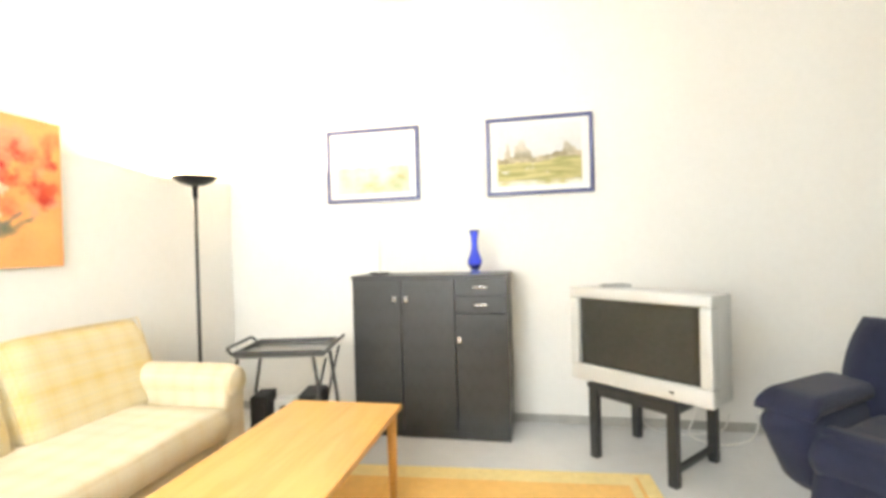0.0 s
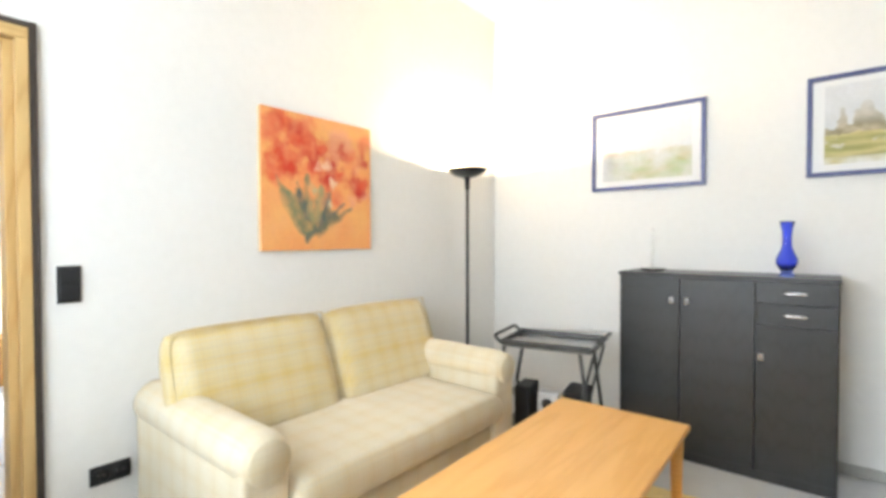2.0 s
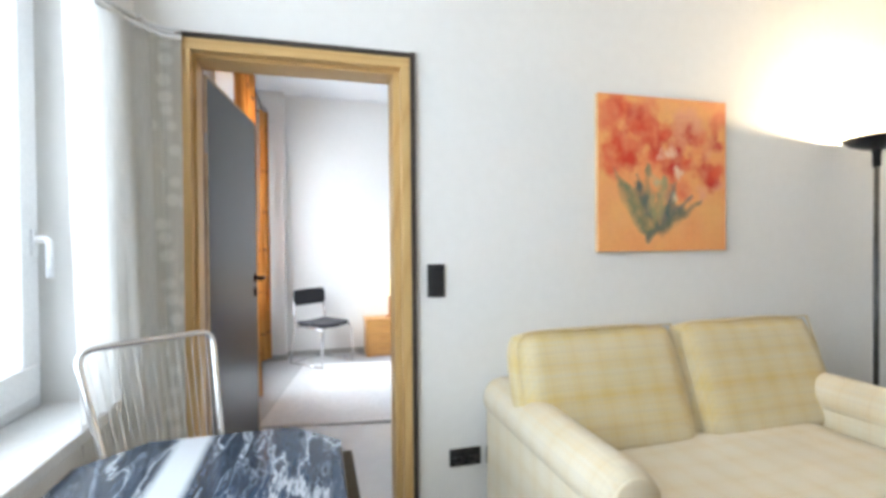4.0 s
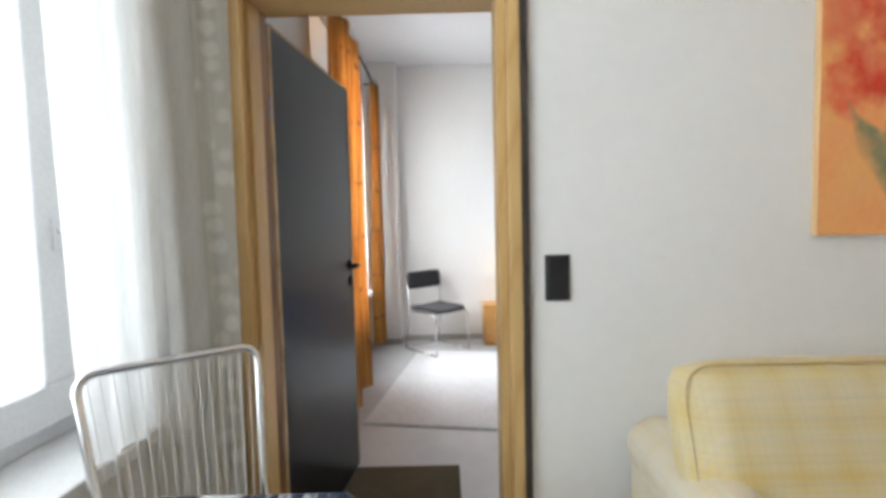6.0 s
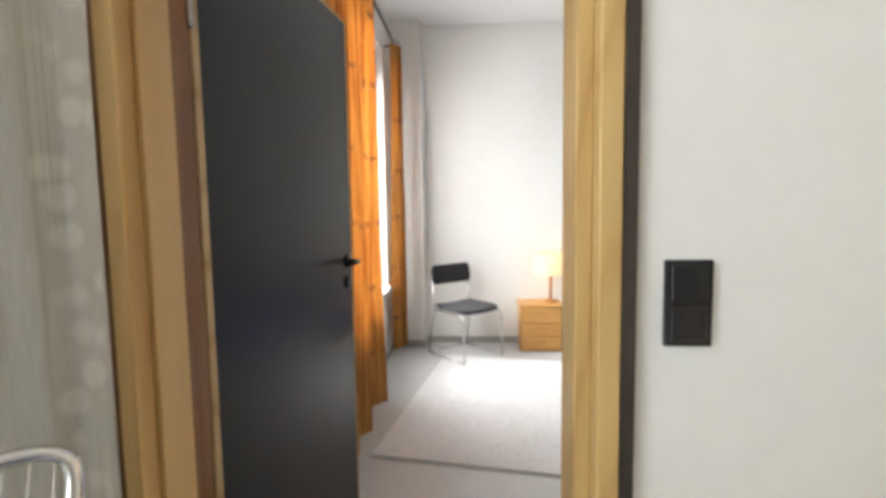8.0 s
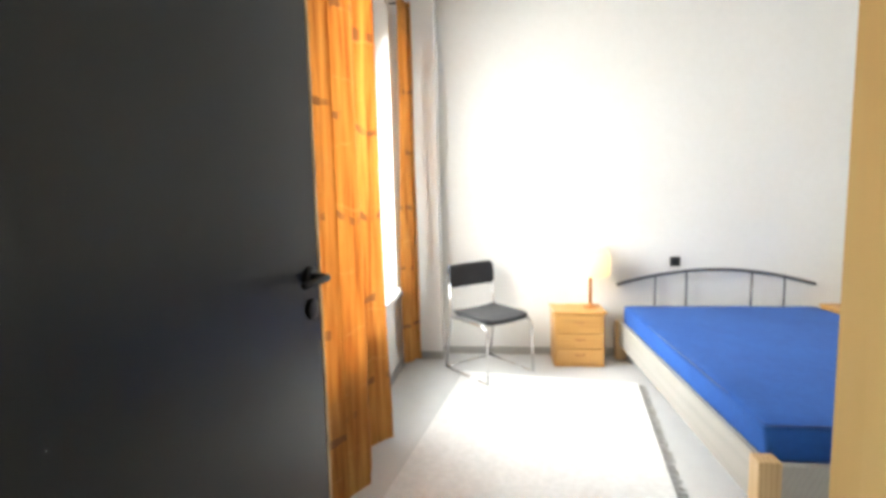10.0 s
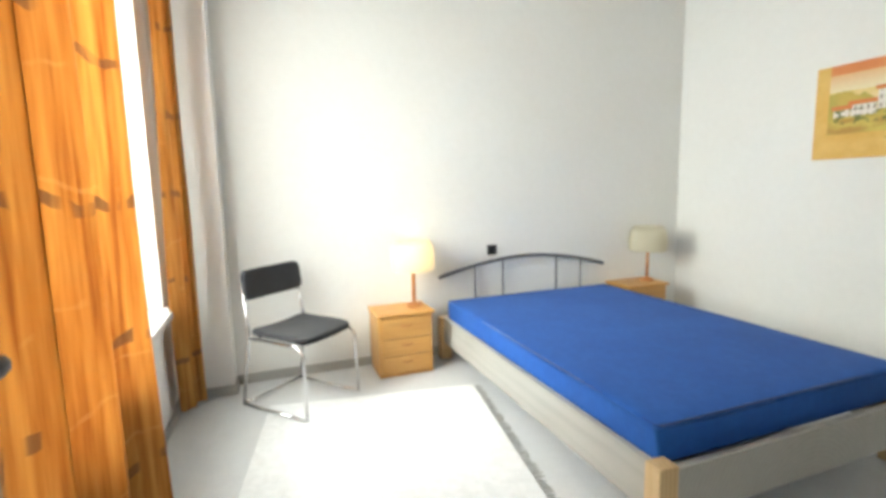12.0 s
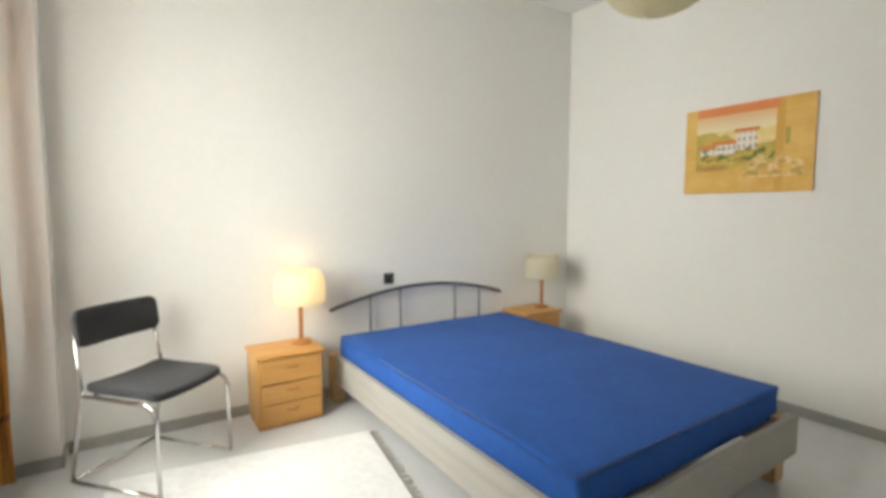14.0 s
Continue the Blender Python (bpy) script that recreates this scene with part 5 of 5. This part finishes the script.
# ---- bedroom ----
def bed():
    b = thing("bed", pose(-3.61, 1.357, 0), "double bed with pale grey wooden rails and metal headboard", "bed")
    W, Ln = 1.40, 2.01
    z0, z1 = 0.125, 0.31
    for s in (-1, 1):
        part("side_rail", box(0.02, Ln - 0.02, s * W / 2 - 0.014, s * W / 2 + 0.014, z0, z1, 0.003, 2), RAILWOOD, b, "pale grey board")
    part("foot_rail", box(Ln + 0.004, Ln + 0.032, -W / 2 + 0.038, W / 2 + 0.024, z0, z1, 0.003, 2), RAILWOOD, b, "pale grey board")
    part("head_rail", box(-0.01, 0.018, -W / 2 + 0.06, W / 2 - 0.06, z0, z1, 0.003, 2), RAILWOOD, b)
    for x in (0.01, Ln):
        for s in (-1, 1):
            inner = x > 1 and s > 0
            cx, cy = (x - 0.034, W / 2 - 0.058) if inner else (x, s * (W / 2 - 0.005))
            part("post", box(cx - 0.035, cx + 0.035, cy - 0.04, cy + 0.04, 0, z1 + 0.012 if x > 1 and s < 0 else z1 - 0.004, 0.006, 2), POSTWOOD, b, "raw wooden corner post")
    for k in range(9):
        x = 0.15 + k * 0.215
        part("slat", box(x - 0.035, x + 0.035, -W / 2 + 0.016, W / 2 - 0.016, 0.262, 0.276), POSTWOOD, b)
    # the bowed tube of the headboard and its uprights
    arc = [(-0.035, -0.715 + 1.43 * i / 24, 0.580 + 0.115 * math.sin(math.pi * i / 24) ** 0.9) for i in range(25)]
    part("headboard_bow", tube(arc, 0.013, 12), HEADMT, b, "grey metal bow", True)
    for y in (-0.43, -0.20, 0.27, 0.50):
        top = 0.580 + 0.115 * math.sin(math.pi * (y + 0.715) / 1.43) ** 0.9
        part("headboard_bar", tube([(-0.035, y, 0.24), (-0.035, y, top)], 0.008, 10), HEADMT, b, "grey metal bar", True)
    part("headboard_tie", tube([(-0.035, -0.55, 0.245), (-0.035, 0.60, 0.245)], 0.011, 10), HEADMT, b, "", True)
    m = thing("mattress", pose(-3.575, 1.357, 0.278), "bare royal blue foam mattress", "mattress")
    w, l, h = 1.36, 1.94, 0.150
    bm = bmesh.new()
    bmesh.ops.create_cube(bm, size=1)
    bmesh.ops.subdivide_edges(bm, edges=bm.edges[:], cuts=16, use_grid_fill=True)
    for v in bm.verts:
        x, y, z = v.co
        q = noise.noise(Vector((x * 3, y * 3, z))) * 0.006 if z > 0.3 else 0
        side = noise.noise(Vector((x * 5, y * 5, z * 2 + 4))) * 0.006
        v.co = ((x + 0.5) * l + (side if abs(x) > 0.49 else 0), y * w + (side if abs(y) > 0.49 else 0), (z + 0.5) * h + q)
    sharp = [e for e in bm.edges if len(e.link_faces) == 2 and e.calc_face_angle(0) > 1.0]
    bmesh.ops.bevel(bm, geom=sharp, offset=0.016, segments=3, profile=0.5, affect="EDGES")
    part("cover", bm, MATTRESS, m, "", True)
    for z in (0.012, h - 0.006):
        ring = [(0.006, -w / 2 + 0.004, z), (l - 0.004, -w / 2 + 0.004, z), (l - 0.004, w / 2 - 0.004, z), (0.006, w / 2 - 0.004, z), (0.006, -w / 2 + 0.004, z)]
        part("piping", tube(fillet(ring, 0.02), 0.0032, 6), PIPING, m, "darker blue piping", True)


bed()


def nightstand(y, label):
    n = thing("nightstand", pose(WX + 0.016, y, 0), label, "nightstand", "pine nightstands")
    d, w, h = 0.290, 0.365, 0.425
    part("body", box(0.0, d - 0.018, -w / 2, w / 2, 0.0, h - 0.02, 0.003, 1), STAND_Z, n)
    part("top", box(-0.002, d + 0.012, -w / 2 - 0.012, w / 2 + 0.012, h - 0.02, h, 0.006, 3), STAND, n)
    zs = [0.03, 0.145, 0.26, h - 0.024]
    for a, b in zip(zs, zs[1:]):
        dr = part("drawer", box(d - 0.0175, d + 0.002, -w / 2 + 0.012, w / 2 - 0.012, a + 0.003, b - 0.003, 0.004, 2), STAND, n)
        grip = tube(fillet([(d + 0.001, -0.035, (a + b) / 2 + 0.014), (d + 0.006, 0, (a + b) / 2 + 0.004), (d + 0.001, 0.035, (a + b) / 2 + 0.014)], 0.03), 0.005, 8)
        part("grip", grip, STICK, dr, "dark finger grip", True)
    return n


nightstand(0.318, "small orange pine nightstand with three drawers")
nightstand(2.32, "small orange pine nightstand between bed and wall")


def table_lamp(x, y, lit):
    l = thing("table_lamp", pose(x, y, 0.425), "wooden table lamp with a lit cream shade" if lit else "wooden table lamp with an unlit cream shade", "lamp", "bedside lamps")
    part("base", lathe([(0.0, 0), (0.055, 0), (0.057, 0.008), (0.048, 0.018), (0.016, 0.024), (0.013, 0.04)], 26), STICK, l, "", True)
    part("stem", tube([(0, 0, 0.022), (0, 0, 0.27)], 0.0125, 14), STICK, l, "", True)
    part("shade", lathe([(0.138, 0.250), (0.145, 0.265), (0.147, 0.33), (0.138, 0.405), (0.112, 0.450), (0.110, 0.449), (0.136, 0.403), (0.145, 0.33), (0.143, 0.266), (0.136, 0.251)], 36, True), SHADE, l, "cream cone shade", True)
    part("bulb_holder", tube([(0, 0, 0.27), (0, 0, 0.315)], 0.014, 12), BLACKPL, l)


table_lamp(-3.54, 0.42, True)
table_lamp(-3.53, 2.43, False)


def visitor_chair():
    """Stacking chair on a sled of chrome tube; local +x is its front."""
    c = thing("visitor_chair", pose(-3.265, -0.345, 0.012, 0, 0, 41.1) @ Matrix.Diagonal((0.965, 0.965, 0.928, 1)), "chrome tube stacking chair with charcoal cloth pads", "chair")
    hw = 0.215
    for s in (-1, 1):
        pts = fillet([(-0.235, s * (hw - 0.01), 0.80), (-0.19, s * hw, 0.455), (-0.265, s * (hw + 0.01), 0.013)], 0.05)
        part("rear_leg", tube(pts, 0.0095, 10), CHROME, c, "", True)
        pts = fillet([(-0.18, s * hw, 0.435), (0.185, s * hw, 0.435), (0.225, s * hw, 0.40), (0.235, s * (hw + 0.005), 0.013)], 0.04)
        part("front_leg", tube(pts, 0.0095, 10), CHROME, c, "", True)
        part("runner", tube([(-0.265, s * (hw + 0.01), 0.0105), (0.235, s * (hw + 0.005), 0.0105)], 0.0095, 10), CHROME, c, "", True)
    part("rear_tie", tube([(-0.265, -hw - 0.01, 0.0105), (-0.265, hw + 0.01, 0.0105)], 0.0085, 10), CHROME, c, "", True)
    part("seat_tie", tube([(-0.15, -hw, 0.43), (-0.15, hw, 0.43)], 0.0085, 10), CHROME, c, "", True)
    seat = pad(0.42, 0.42, 0.040, 0.05, 0.016)
    for v in seat.verts:
        x, y = v.co.x, v.co.y
        v.co.z += 0.455 + 0.030 * (y / 0.2) ** 2 * 0.4 - 0.10 * max(0, x - 0.12) + 0.05 * max(0, -x - 0.1)
        v.co.x += 0.01
    part("seat", seat, SEATCL, c, "", True)
    back = pad(0.185, 0.440, 0.040, 0.045, 0.017)
    for v in back.verts:
        v.co.z += 0.025 * (v.co.y / 0.21) ** 2
    bmesh.ops.transform(back, matrix=pose(-0.236, 0, 0.748, 0, 82, 0), verts=back.verts)
    part("backrest", back, SEATCL, c, "", True)


visitor_chair()

wrug = thing("bedroom_rug", pose(-2.31, -0.081, 0, 0, 0, -9), "pale cream wool rug with grey fringes", "rug")
part("weave", box(-0.86, 0.86, -0.60, 0.60, 0.001, 0.013, 0.005, 2), RUGWHITE, wrug)
bm = bmesh.new()
for k in range(86):
    x = -0.85 + 1.70 * k / 85
    tube([(x, 0.598, 0.006), (x + random.uniform(-0.008, 0.008), 0.62, 0.004), (x + random.uniform(-0.016, 0.016), 0.645 + random.uniform(-0.008, 0.008), 0.003)], 0.003, 5, bm)
tagged(part("fringe", bm, FRINGE, wrug, "short grey fringe"), kind="stuff")
bm = bmesh.new()
for k in range(60):
    y = -0.59 + 1.18 * k / 59
    tube([(0.858, y, 0.006), (0.88, y + random.uniform(-0.006, 0.006), 0.004)], 0.003, 5, bm)
tagged(part("fringe", bm, FRINGE, wrug, "short grey fringe"), kind="stuff")


def lantern():
    p = thing("paper_lantern", pose(-1.785, 1.225, 1.945), "unlit pale paper lantern hanging from the ceiling", "lamp")
    a, b = 0.21, 0.155
    prof = []
    for i in range(61):
        t = -math.pi / 2 + math.pi * i / 60
        r = a * math.cos(t)
        prof.append((max(0.05, r) - 0.004 * (0.5 - 0.5 * math.cos(i * math.pi * 2 / 3)), b + b * math.sin(t)))
    part("shade", lathe(prof, 40, True), LANTERN, p, "ribbed paper globe", True)
    part("cable", tube([(0, 0, 2 * b - 0.02), (0, 0, HB - 1.94)], 0.003, 8), CORD, p)
    part("ceiling_cup", lathe([(0.045, HB - 1.94 - 0.03), (0.045, HB - 1.942)], 20), WHITEPL, p)


lantern()
